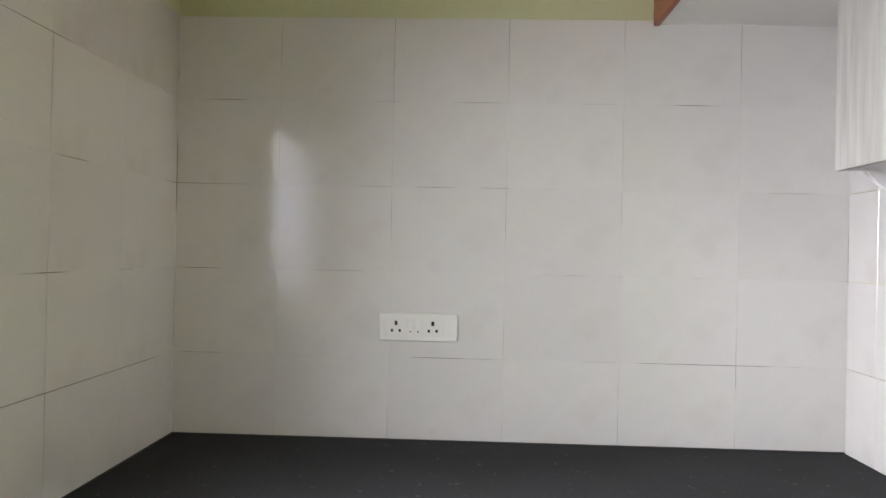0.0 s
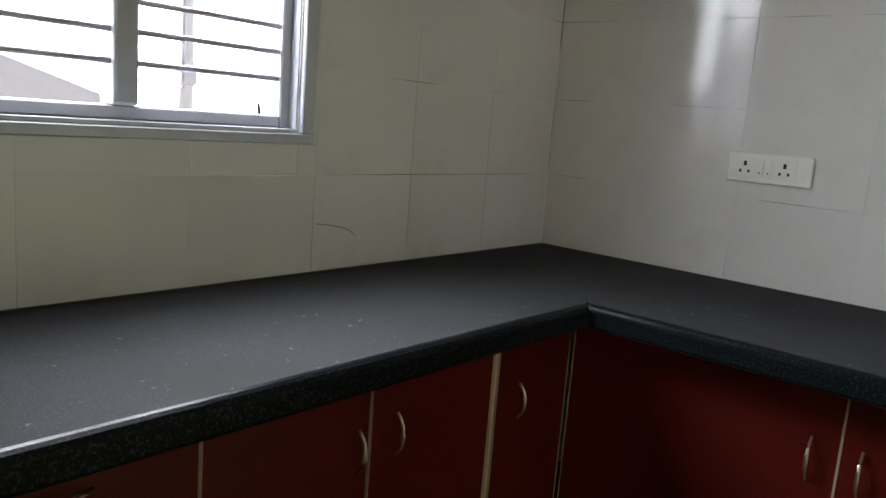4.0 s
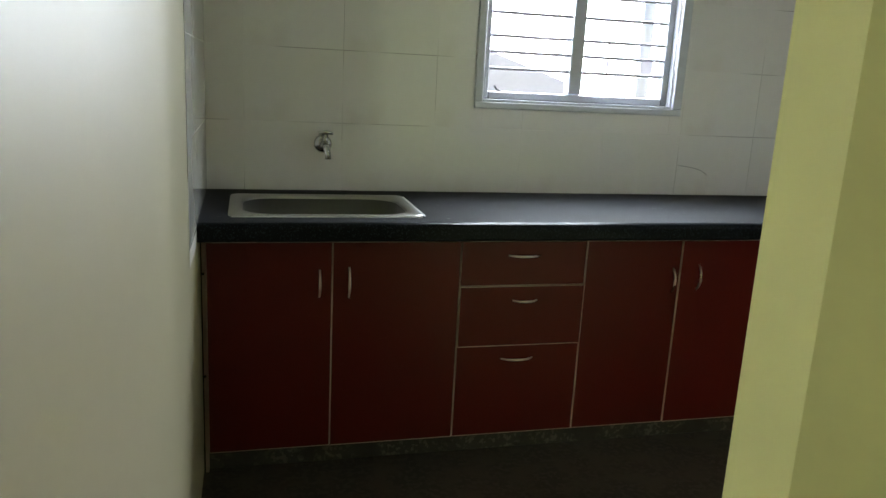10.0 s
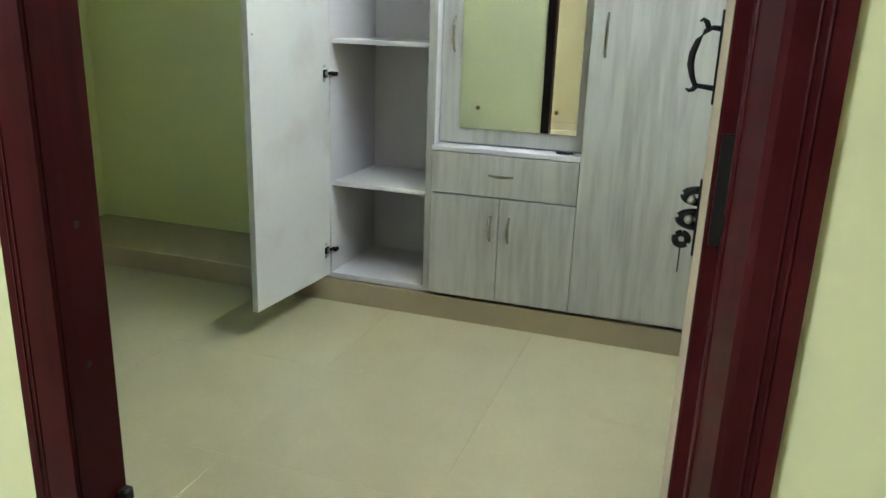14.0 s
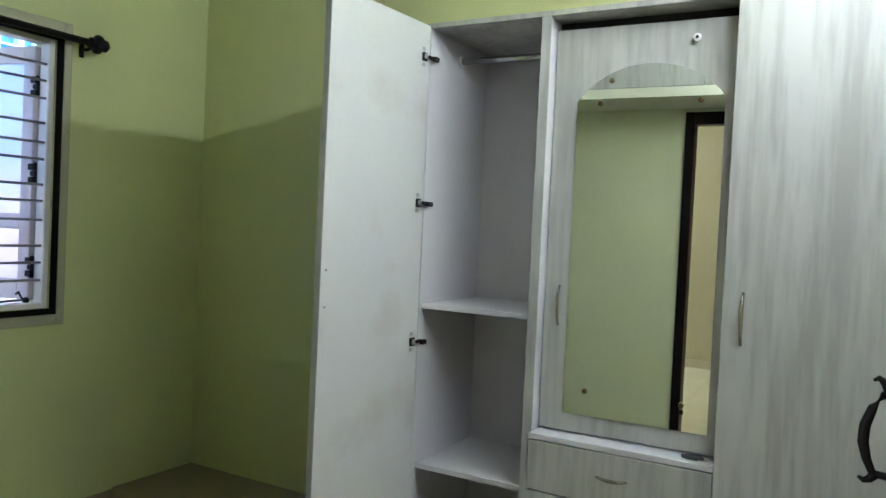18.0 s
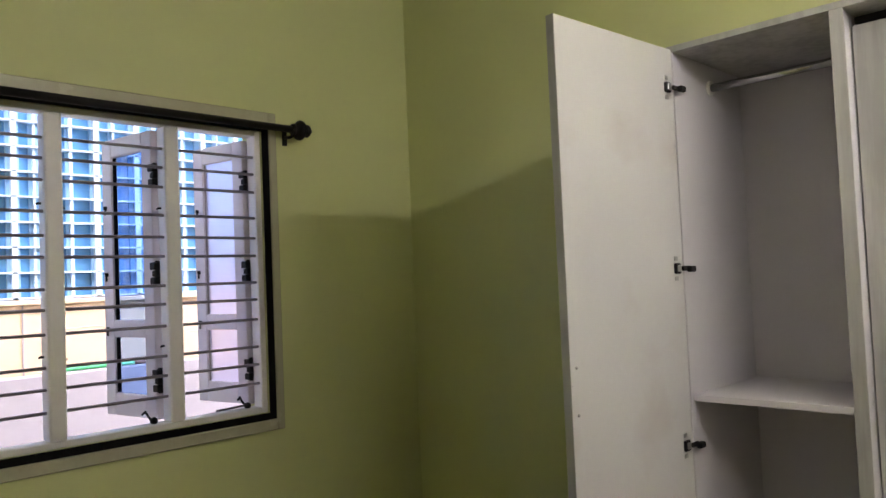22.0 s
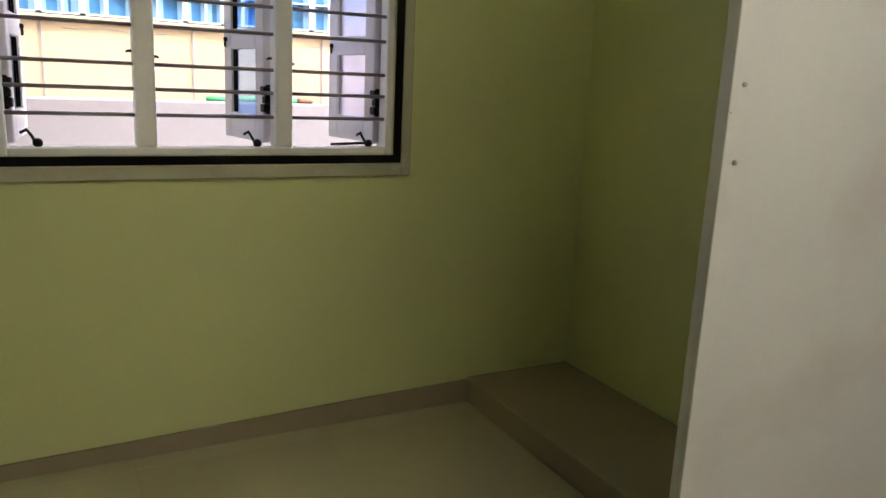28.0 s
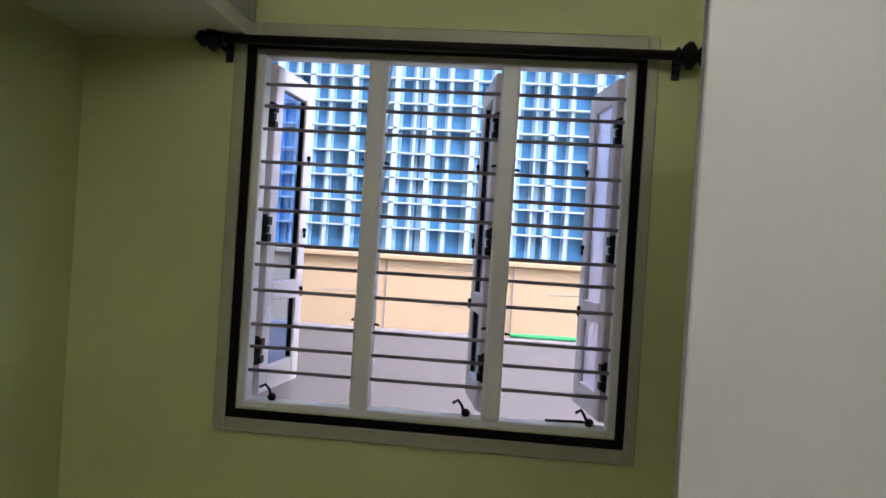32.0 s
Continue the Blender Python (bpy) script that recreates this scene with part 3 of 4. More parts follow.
        for z in ((zb + zt) / 2 + 0.005, zm + 0.03, zt - 0.27):
            part("catch", lay(boxes((wd - 0.032, wd - 0.022, -0.028, 0.028, z - 0.006, z + 0.010), (wd - 0.031, wd - 0.024, 0.018, 0.027, z - 0.026, z - 0.005), (wd - 0.031, wd - 0.024, -0.027, -0.018, z - 0.026, z - 0.005), bevel=0.003)), black_iron, c)
        y = hy + s * 0.06
        if hy > 1.5:
            part("stay", rod([(xa + 0.03, y - 0.12, BZ0 + 0.032), (xa + 0.03, y, BZ0 + 0.036)], 0.0045), black_iron, w)
        part("stay", rod([(xa + 0.03, y - 0.028, BZ0 + 0.062), (xa + 0.02, y - 0.012, BZ0 + 0.070), (xa + 0.012, y, BZ0 + 0.052), (xa + 0.03, y + 0.010, BZ0 + 0.03)], 0.0045), black_iron, w)
        part("stay_knob", ball((xa + 0.03, y + 0.014, BZ0 + 0.034), 0.014), black_iron, w, "", True)
    return w


window_bedroom()


def curtain_rod():
    c = thing("curtain_rod", (-2.962, 1.1, 2.085), "black iron curtain rod with ornate finials over the window", "curtain rod")
    part("pole", rod([(-2.962, 0.432, 2.094), (-2.962, 1.762, 2.094)], 0.015, seg=12), black_iron, c, "", True)
    for y, s in ((0.432, -1), (1.762, 1)):
        rr = ((0, .014), (.006, .020), (.012, .020), (.016, .013), (.024, .024), (.036, .034), (.048, .034), (.058, .022), (.064, .014), (.070, .022), (.080, .022), (.090, .012), (.100, .004))
        part("finial", rod([(-2.962, y + s * a, 2.094) for a, _ in rr], 0.02, radii=[r * 1.2 for _, r in rr], seg=14), black_iron, c, "", True)
        yy = y - s * 0.03
        b = part("bracket", rod([(BX0 + 0.002, yy + s * 0.05, 2.075), (-3.0, yy + s * 0.05, 2.07), (-2.977, yy + s * 0.05, 2.075)], 0.007), black_iron, c, "", True)
        part("bracket_plate", box(BX0 + 0.0005, BX0 + 0.006, yy + s * 0.05 - 0.012, yy + s * 0.05 + 0.012, 2.04, 2.11, 0.002), black_iron, b)
    return c


curtain_rod()


# ---- bedroom: loft, lights ----
def loft():
    lo = thing("loft", (-1.4, 0.30, 2.11), "overhead storage loft with pale grained shutters", "loft")
    part("slab", plate([(BX0 + 0.001, -0.069), (-1.701, -0.069), (-1.701, DY1 + 0.001), (BX1 - 0.001, DY1 + 0.001), (BX1 - 0.001, 0.49), (BX0 + 0.001, 0.49)], "z", 2.11, 2.16), ceiling_paint, lo, "plastered slab edge")
    seams = [BX0 + 0.01, -2.46, -1.90, -1.32, -0.727, -0.29, BX1 - 0.01]
    for k, (a, b) in enumerate(zip(seams, seams[1:])):
        s = part("shutter", box(a + 0.002, b - 0.002, 0.472, 0.49, 2.162, CEIL - 0.01, 0.002), ash_laminate, lo)
        bow_handle("handle", s, (b - 0.05 if k % 2 == 0 else a + 0.05, 0.49, 2.35), (0, 0, 1), (0, 1, 0))
    return lo


loft()


def tube_light(at, along, out, mat, label):
    c, a, o = Vector(at), Vector(along), Vector(out)
    t = thing("tube_light", c, label, "tube light")
    up = Vector((0, 0, 1))

    def slab(w, d0, d1, h):
        p, q = c - a * w + o * d0 - up * h, c + a * w + o * d1 + up * h
        return box(min(p.x, q.x), max(p.x, q.x), min(p.y, q.y), max(p.y, q.y), min(p.z, q.z), max(p.z, q.z), 0.004)
    part("batten", slab(0.62, 0.001, 0.032, 0.020), white_plastic, t)
    for s in (-1, 1):
        e = c + a * 0.61 * s
        p, q = e - a * 0.008 + o * 0.032 - up * 0.018, e + a * 0.008 + o * 0.07 + up * 0.018
        part("lamp_holder", box(min(p.x, q.x), max(p.x, q.x), min(p.y, q.y), max(p.y, q.y), p.z, q.z, 0.003), white_plastic, t)
    part("tube", rod([c - a * 0.60 + o * 0.054, c + a * 0.60 + o * 0.054], 0.013, seg=12), mat, t, "lit fluorescent tube", True)
    return t


tube_light((BX1, 1.30, 2.40), (0, 1, 0), (-1, 0, 0), tube_bedroom, "lit white fluorescent tube light on the bedroom wall")
# unseen tube added to brighten the hall, door frame and partition
tube_light((-3.4, -3.25, 2.50), (0, 1, 0), (1, 0, 0), hall_fill, "added warm tube, out of view, that fills the hall with light")


def bulb_holder():
    h = thing("bulb_holder", (-1.466, BY1, 2.588), "empty white angled bulb holder above the wardrobe", "bulb holder")
    part("base", rod([(-1.466, BY1 - 0.001, 2.588), (-1.466, BY1 - 0.016, 2.588), (-1.466, BY1 - 0.02, 2.588)], 0.03, radii=[0.032, 0.030, 0.024], seg=18), white_plastic, h, "", True)
    part("neck", rod([(-1.466, BY1 - 0.018, 2.5885), (-1.466, BY1 - 0.05, 2.583), (-1.466, BY1 - 0.075, 2.558)], 0.02, radii=[0.02, 0.021, 0.023], seg=16), white_plastic, h, "", True)
    part("socket", rod([(-1.466, BY1 - 0.074, 2.559), (-1.466, BY1 - 0.082, 2.551)], 0.017, seg=14), black_plastic, h, "dark open socket")


bulb_holder()


# ---- bedroom door ----
def bedroom_door():
    f = thing("door_frame", (-0.39, 0.05, 0.0), "dark maroon varnished wooden door frame", "door frame", "", "structure")
    ya, yb = DY0 - 0.008, DY1 + 0.006
    for a, b, s in ((DX0, -0.824, 1), (0.052, DX1, -1)):
        lo, hi = (-0.912, b) if s > 0 else (0.082, 0.134)
        if s > 0:
            j = part("jamb", boxes((a + 0.0005, b, DY0 - 0.0005, 0.114, 0.0, 2.088), (lo, hi, ya, DY0 - 0.001, 0.0, 2.09), bevel=0.002), door_wood, f)
        else:
            j = part("jamb", plate([(hi, ya), (lo, ya), (0.074, 0.018), (0.056, 0.080), (a, 0.086), (a, 0.136), (b - 0.0005, 0.136), (b - 0.0005, DY0 - 0.0006), (hi, DY0 - 0.0006)], "z", 0.0, 2.09), door_wood, f)
            part("bead", rod([(a + 0.003, 0.0835, 0.0), (a + 0.003, 0.0835, 2.03)], 0.0035, seg=8), door_wood, j, "", True)
        for k in (0.020, 0.030):
            xx = hi - k if s < 0 else lo + k
            part("moulding", rod([(xx, ya + 0.0004, 0.0), (xx, ya + 0.0004, 2.05)], 0.0022, seg=8), door_wood, j, "", True)
    part("head", box(-0.824, 0.054, ya + 0.002, yb, 2.02, 2.089, 0.004), door_wood, f)
    # thin faces added over the maroon frame to darken its unlit side
    part("shaded_casing", boxes((-0.872, -0.830, 0.1145, 0.118, 0.0, 2.086), (-0.824, 0.050, 0.1065, 0.110, 2.022, 2.086), bevel=0.001), casing_shade, f, "thin near-black face towards the bedroom, painted as shade")
    part("latch_stop", boxes((-0.8238, -0.806, 0.088, 0.112, 0.395, 0.420), bevel=0.004), black_iron, f, "small black floor-side latch stop")
    for z, yy in ((0.66, 0.062), (0.88, 0.066)):
        part("screw_hole", rod([(-0.8242, yy, z), (-0.8226, yy, z)], 0.006, radii=[.006, .005], seg=10), dark_hole, f)
    # leaf swung back beside the wall, hinged at the kitchen side
    x0, x1, y0, y1 = 0.0335, 0.0675, 0.140, 0.940
    made = set(bpy.data.meshes)
    d = thing("door_1", (x1, y0, 0.01), "open maroon panelled wooden door with black iron fittings", "door")
    part("leaf", box(x0, x1, y0 + 0.003, y1, 0.012, 1.99, 0.003), door_wood, d)
    part("inner_face", box(x0 - 0.001, x0 - 0.0001, y0 + 0.004, y1 - 0.001, 0.013, 1.989), pale_wood, d, "plain pale cream inner face")
    x0 -= 0.001
    for z in (0.26, 1.005, 1.76):
        part("hinge", box(x0 + 0.006, x1 - 0.003, y0 - 0.0035, y0 + 0.0028, z - 0.065, z + 0.065, 0.0012), black_iron, d)
    yh = y1 - 0.075
    hp = part("handle_plate", plate([(yh - 0.013, 1.053), (yh, 1.039), (yh + 0.013, 1.053), (yh + 0.013, 1.207), (yh, 1.221), (yh - 0.013, 1.207)], "x", x0 - 0.005, x0 - 0.0005), black_iron, d)
    pts = [(-0.004, 1.185), (-0.020, 1.187), (-0.032, 1.180), (-0.044, 1.162), (-0.052, 1.137), (-0.053, 1.115), (-0.048, 1.093), (-0.040, 1.075), (-0.022, 1.073), (-0.004, 1.071)]
    part("pull", rod([(x0 + a, yh, z) for a, z in pts], 0.006, radii=[.006, .0052, .0055, .006, .0072, .0072, .006, .0055, .0052, .006]), black_iron, hp, "", True)
    part("scroll", rod([(x0 - 0.026, yh, 1.183), (x0 - 0.032, yh, 1.197), (x0 - 0.039, yh, 1.202), (x0 - 0.045, yh, 1.198)], 0.005, radii=[.006, .0055, .004, .002]), black_iron, hp, "", True)
    part("scroll", rod([(x0 - 0.036, yh, 1.075), (x0 - 0.043, yh, 1.067), (x0 - 0.050, yh, 1.064), (x0 - 0.057, yh, 1.068)], 0.005, radii=[.006, .0055, .004, .002]), black_iron, hp, "", True)
    lp = part("lock_plate", box(x0 - 0.005, x0 - 0.0005, yh - 0.020, yh + 0.020, 0.725, 0.885, 0.002), black_iron, d)

    def staple(z, r, out, wire):
        """A bowed keep: half a ring standing off the plate."""
        return rod([(x0 - 0.003 - out * math.sin(q), yh, z + r * math.cos(q)) for q in (math.pi * k / 10 for k in range(11))], wire, seg=8)
    part("staple", staple(0.850, 0.013, 0.030, 0.0085), black_iron, lp, "", True)
    part("staple", staple(0.800, 0.014, 0.034, 0.010), black_iron, lp, "", True)
    part("bolt", rod([(x0 - 0.018, yh - 0.014, 0.802), (x0 - 0.018, yh + 0.050, 0.802)], 0.010, seg=12), steel, lp, "dull steel bolt", True)
    part("knob", rod([(x0 - 0.018, yh - 0.014, 0.842), (x0 - 0.018, yh + 0.020, 0.842)], 0.009, seg=12), steel, lp, "dull steel bolt", True)
    ring = [(x0 - 0.028 + 0.013 * math.sin(q), yh, 0.755 + 0.013 * math.cos(q)) for q in (2 * math.pi * k / 16 for k in range(17))]
    part("key_ring", rod(ring, 0.0075, seg=8), black_iron, lp, "", True)
    part("key", box(x0 - 0.030, x0 - 0.027, yh - 0.004, yh + 0.004, 0.682, 0.740, 0.001), black_iron, lp)
    # the leaf stands a little short of square
    turn = Matrix.Translation((x0, y0, 0)) @ Matrix.Rotation(radians(0.07), 4, "Z") @ Matrix.Translation((-x0, -y0, 0))
    for me in set(bpy.data.meshes) - made:
        me.transform(turn)


bedroom_door()


# ---- wardrobe ----
def wardrobe():
    w = thing("wardrobe", (-0.6, 2.25, 0.098), "pale ash laminate wardrobe with an arched mirror, one door open", "wardrobe")
    F, B, Z0, Z1 = 2.024, 2.478, 0.108, 2.098
    t = 0.018
    XL, XD, XE, XR = -1.440, -0.986, -0.3825, 0.118
    # carcass
    part("side_panel", box(XL, XL + t, F, B, Z0, Z1, 0.001), white_board, w)
    part("divider", boxes((XD - 0.014, XD + 0.014, F + 0.001, B, Z0, Z1 - t), bevel=0.001), white_board, w)
    part("divider_edge", box(XD - 0.0145, XD + 0.0185, F - 0.004, F + 0.001, Z0 + 0.004, Z1 - 0.004, 0.001), ash_laminate, w, "pale grained edge band")
    part("divider", box(XE - 0.009, XE + 0.009, F + 0.001, B, Z0, Z1 - t, 0.001), white_board, w)
    part("top_panel", box(XL, XR, F - 0.006, B, Z1 - t, Z1, 0.001), ash_laminate, w)
    part("bottom_panel", box(XL + t, XR, F, B, Z0 - 0.004, Z0 + t, 0.001), white_board, w)
    part("back_panel", box(XL + t, XR, B - 0.006, B + 0.002, Z0 + t, Z1 - t), white_board, w)
    for z in (0.525, 1.102):
        part("shelf", box(XL + t + 0.001, XD - 0.015, F + 0.012, B - 0.007, z - t, z, 0.001), white_board, w)
    part("hanging_rail", rod([(XL + t, 2.25, 2.01), (XD - 0.015, 2.25, 2.01)], 0.0125, seg=14), chrome, w, "chrome hanging rail", True)
    for x in (XL + t + 0.004, XD - 0.019):
        part("rail_bracket", rod([(x - 0.004, 2.25, 2.01), (x + 0.004, 2.25, 2.01)], 0.022, seg=14), white_plastic, w)
    # open door
    hx, hy = XL + 0.016, F - 0.003
    d = Vector((-0.034, -0.517, 0)).normalized()
    n = Vector((d.y, -d.x, 0))
    m = Matrix(((d.x, n.x, 0, hx), (d.y, n.y, 0, hy), (0, 0, 1, 0), (0, 0, 0, 1)))

    def lay(bm):
        bmesh.ops.transform(bm, matrix=m, verts=bm.verts)
        return bm
    wd = 0.518
    leaf = part("open_door", lay(box(0.0, wd, 0.0, 0.018, Z0 + 0.012, Z1 - 0.010, 0.001)), handled_board, w, "open door, plain white inside")
    part("outer_face", lay(box(0.001, wd - 0.001, 0.0185, 0.0235, Z0 + 0.013, Z1 - 0.011)), ash_laminate, leaf)
    part("edge_band", lay(box(wd + 0.0003, wd + 0.0015, 0.0, 0.0235, Z0 + 0.012, Z1 - 0.010)), ash_laminate, leaf)
    for z in (1.973, 1.460, 0.968, 0.235):
        h = part("hinge", lay(boxes((0.022, 0.050, -0.009, -0.0005, z - 0.015, z + 0.015), (-0.012, 0.024, -0.016, -0.008, z - 0.007, z + 0.007), bevel=0.003)), black_iron, leaf)
        part("hinge_arm", lay(box(-0.022, 0.006, -0.030, -0.014, z - 0.011, z + 0.006, 0.003)), black_iron, h)
        part("hinge_clip", lay(box(0.028, 0.044, -0.0135, -0.009, z - 0.009, z + 0.010, 0.002)), steel, h)
        for zz in (z - 0.028, z + 0.028):
            part("screw_plate", lay(box(0.030, 0.046, -0.0035, -0.0002, zz - 0.006, zz + 0.006, 0.001)), steel, h)
    for z, u in ((1.231, wd - 0.022), (1.118, wd - 0.022), (1.190, wd - 0.004)):
        r = 0.0042 if u < wd - 0.01 else 0.002
        part("screw_cap", lay(rod([(u, 0.0003, z), (u, -0.004 if r > 0.003 else -0.001, z)], 0.005, radii=[r, r * 0.7])), steel, leaf, "", True)
    # middle: mirror door above, drawer and two doors below
    M = 2.097
    swing = Matrix.Translation((XE - 0.012, M, 0)) @ Matrix.Rotation(radians(1.3), 4, "Z") @ Matrix.Translation((-(XE - 0.012), -M, 0))

    def hung(bm):
        bmesh.ops.transform(bm, matrix=swing, verts=bm.verts)
        return bm
    md = part("mirror_door", hung(box(XD + 0.018, XE - 0.012, M, M + 0.018, 0.725, 2.047, 0.001)), ash_laminate, w)
    # near-black sheet painted as the shade behind the mirror door
    part("rebate_shade", boxes((XD + 0.014, XE - 0.009, M + 0.026, M + 0.030, 0.7195, 2.079)), dark_hole, w)
    mx0, mx1, mz0, mz1, top = -0.886, -0.428, 0.786, 1.810, 1.922
    arc = [(mx0, mz0), (mx1, mz0), (mx1, mz1)]
    cx, hw, hh = (mx0 + mx1) / 2, (mx1 - mx0) / 2, top - mz1
    R = (hw * hw + hh * hh) / (2 * hh)
    am = math.asin(hw / R)
    arc += [(cx + R * math.sin(am * (1 - 2 * k / 20)), top - R + R * math.cos(am * (1 - 2 * k / 20))) for k in range(1, 20)]
    arc += [(mx0, mz1)]
    mir = part("mirror", hung(plate(arc, "y", M - 0.005, M - 0.0005)), mirror_glass, w, "arched frameless mirror")
    for x, z in ((-0.814, 0.866), (-0.508, 0.866), (-0.810, 1.80), (-0.498, 1.80), (-0.776, 1.872)):
        part("mirror_screw", hung(rod([(x, M - 0.0052, z), (x, M - 0.010, z), (x, M - 0.012, z)], 0.008, radii=[.009, .008, .004], seg=12)), brass_dark, mir, "", True)
    bow_handle("handle", md, (-0.918, M - 0.012, 1.138), (0, 0, 1), (0, -1, 0), 0.13, pewter, stout=1.4)
    k = part("stopper", hung(rod([(-0.517, M - 0.0005, 1.987), (-0.517, M - 0.009, 1.987), (-0.517, M - 0.020, 1.987), (-0.517, M - 0.023, 1.987)], 0.012, radii=[.008, .008, .0125, .011], seg=16)), white_plastic, md, "white plastic stopper", True)
    part("stopper_hole", hung(rod([(-0.517, M - 0.0232, 1.987), (-0.517, M - 0.0238, 1.987)], 0.005, seg=12)), dark_hole, k)
    part("ledge", box(XD + 0.0145, XE - 0.0095, F - 0.016, M + 0.018, 0.700, 0.719, 0.002), white_board, w)
    dr = part("drawer_front", box(XD + 0.016, XE - 0.0105, F - 0.018, F, 0.536, 0.697, 0.0012), ash_laminate, w)
    bow_handle("handle", dr, (-0.688, F - 0.018, 0.620), (1, 0, 0), (0, -1, 0), 0.095, pewter, stout=1.4)
    mid = -0.688
    for a, b, hxx in ((XD + 0.016, mid - 0.0015, mid - 0.032), (mid + 0.0015, XE - 0.0105, mid + 0.042)):
        q = part("door", box(a, b, F - 0.018, F, Z0 + 0.004, 0.531, 0.0012), ash_laminate, w)
        bow_handle("handle", q, (hxx, F - 0.018, 0.41), (0, 0, 1), (0, -1, 0), 0.10, pewter, stout=1.4)
    # another dark sheet, shade for the seams of drawer and doors
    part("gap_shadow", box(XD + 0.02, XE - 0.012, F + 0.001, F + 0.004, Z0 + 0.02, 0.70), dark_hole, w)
    q = part("door", box(XE - 0.0075, XR - 0.002, F - 0.018, F - 0.0005, Z0 + 0.004, Z1 + 0.004, 0.0012), ash_laminate, w)
    bow_handle("handle", q, (-0.336, F - 0.018, 1.155), (0, 0, 1), (0, -1, 0), 0.15, pewter, stout=1.4)
    return w


wardrobe()


def small_keys():
    k = thing("bunch_of_keys", (-0.455, 2.05, 0.719), "small black key fob lying on the mirror ledge", "keys")
    part("fob", plate([(-0.490, 2.045), (-0.470, 2.034), (-0.440, 2.036), (-0.425, 2.048), (-0.440, 2.062), (-0.475, 2.06)], "z", 0.7193, 0.730), black_plastic, k)
    part("ring", rod([(-0.430 + 0.014 * math.cos(a), 2.05 + 0.014 * math.sin(a), 0.7213) for a in (2 * math.pi * j / 14 for j in range(15))], 0.0018, seg=6), steel, k, "", True)
    part("key", plate([(-0.422, 2.046), (-0.396, 2.040), (-0.394, 2.046), (-0.420, 2.054)], "z", 0.7193, 0.7215), steel, k)


small_keys()


# ---- kitchen: worktop, units ----
def worktop():
    w = thing("worktop", (2.6, 2.2, COUNTER), "dark grey granite worktop with a polished rounded edge", "worktop")
    zt, zb = COUNTER, COUNTER - 0.03
    ya, xa = 1.860, 2.537
    # slab with the hole of the sink
    sx0, sx1, sy0, sy1 = 0.362, 0.932, 1.980, 2.348
    part("slab", grid_solid((KX0 + 0.006, sx0, sx1, xa + 0.022), (ya + 0.022, sy0, sy1, KY1 - 0.006), [(1, 1)], "z", zb, zt), granite, w)
    part("slab", box(xa + 0.022, KX1 - 0.006, KY0 + 0.002, KY1 - 0.006, zb, zt), granite, w)
    prof = [(0.010, 0), (0.002, -0.0012), (-0.006, -0.0045), (-0.011, -0.011), (-0.0125, -0.018), (-0.0125, -0.050), (-0.010, -0.057), (-0.003, -0.060), (0.03, -0.060), (0.03, -0.031), (0.010, -0.031)]
    # front edges take the granite copy with shade painted in
    part("front_edge", plate([(ya + 0.0125 + a, zt + b) for a, b in prof], "x", KX0 + 0.006, xa + 0.0128), granite_edge_shaded, w, "glossy speckled edge, shaded near-black in its colour")
    part("front_edge", plate([(xa + 0.0125 + a, zt + b) for a, b in prof], "y", KY0 + 0.002, ya + 0.0125), granite_edge_shaded, w, "glossy speckled edge, shaded near-black in its colour")
    return w


worktop()
setting("worktop_joint", boxes((KX0 + 0.006, KX1 - 0.006, KY1 - 0.0095, KY1 - 0.0062, COUNTER + 0.0002, COUNTER + 0.0035), (KX1 - 0.0095, KX1 - 0.0062, KY0 + 0.004, KY1 - 0.0096, COUNTER + 0.0002, COUNTER + 0.0035)), joint_grime, "dark grimy joint between worktop and tiles", "joint")


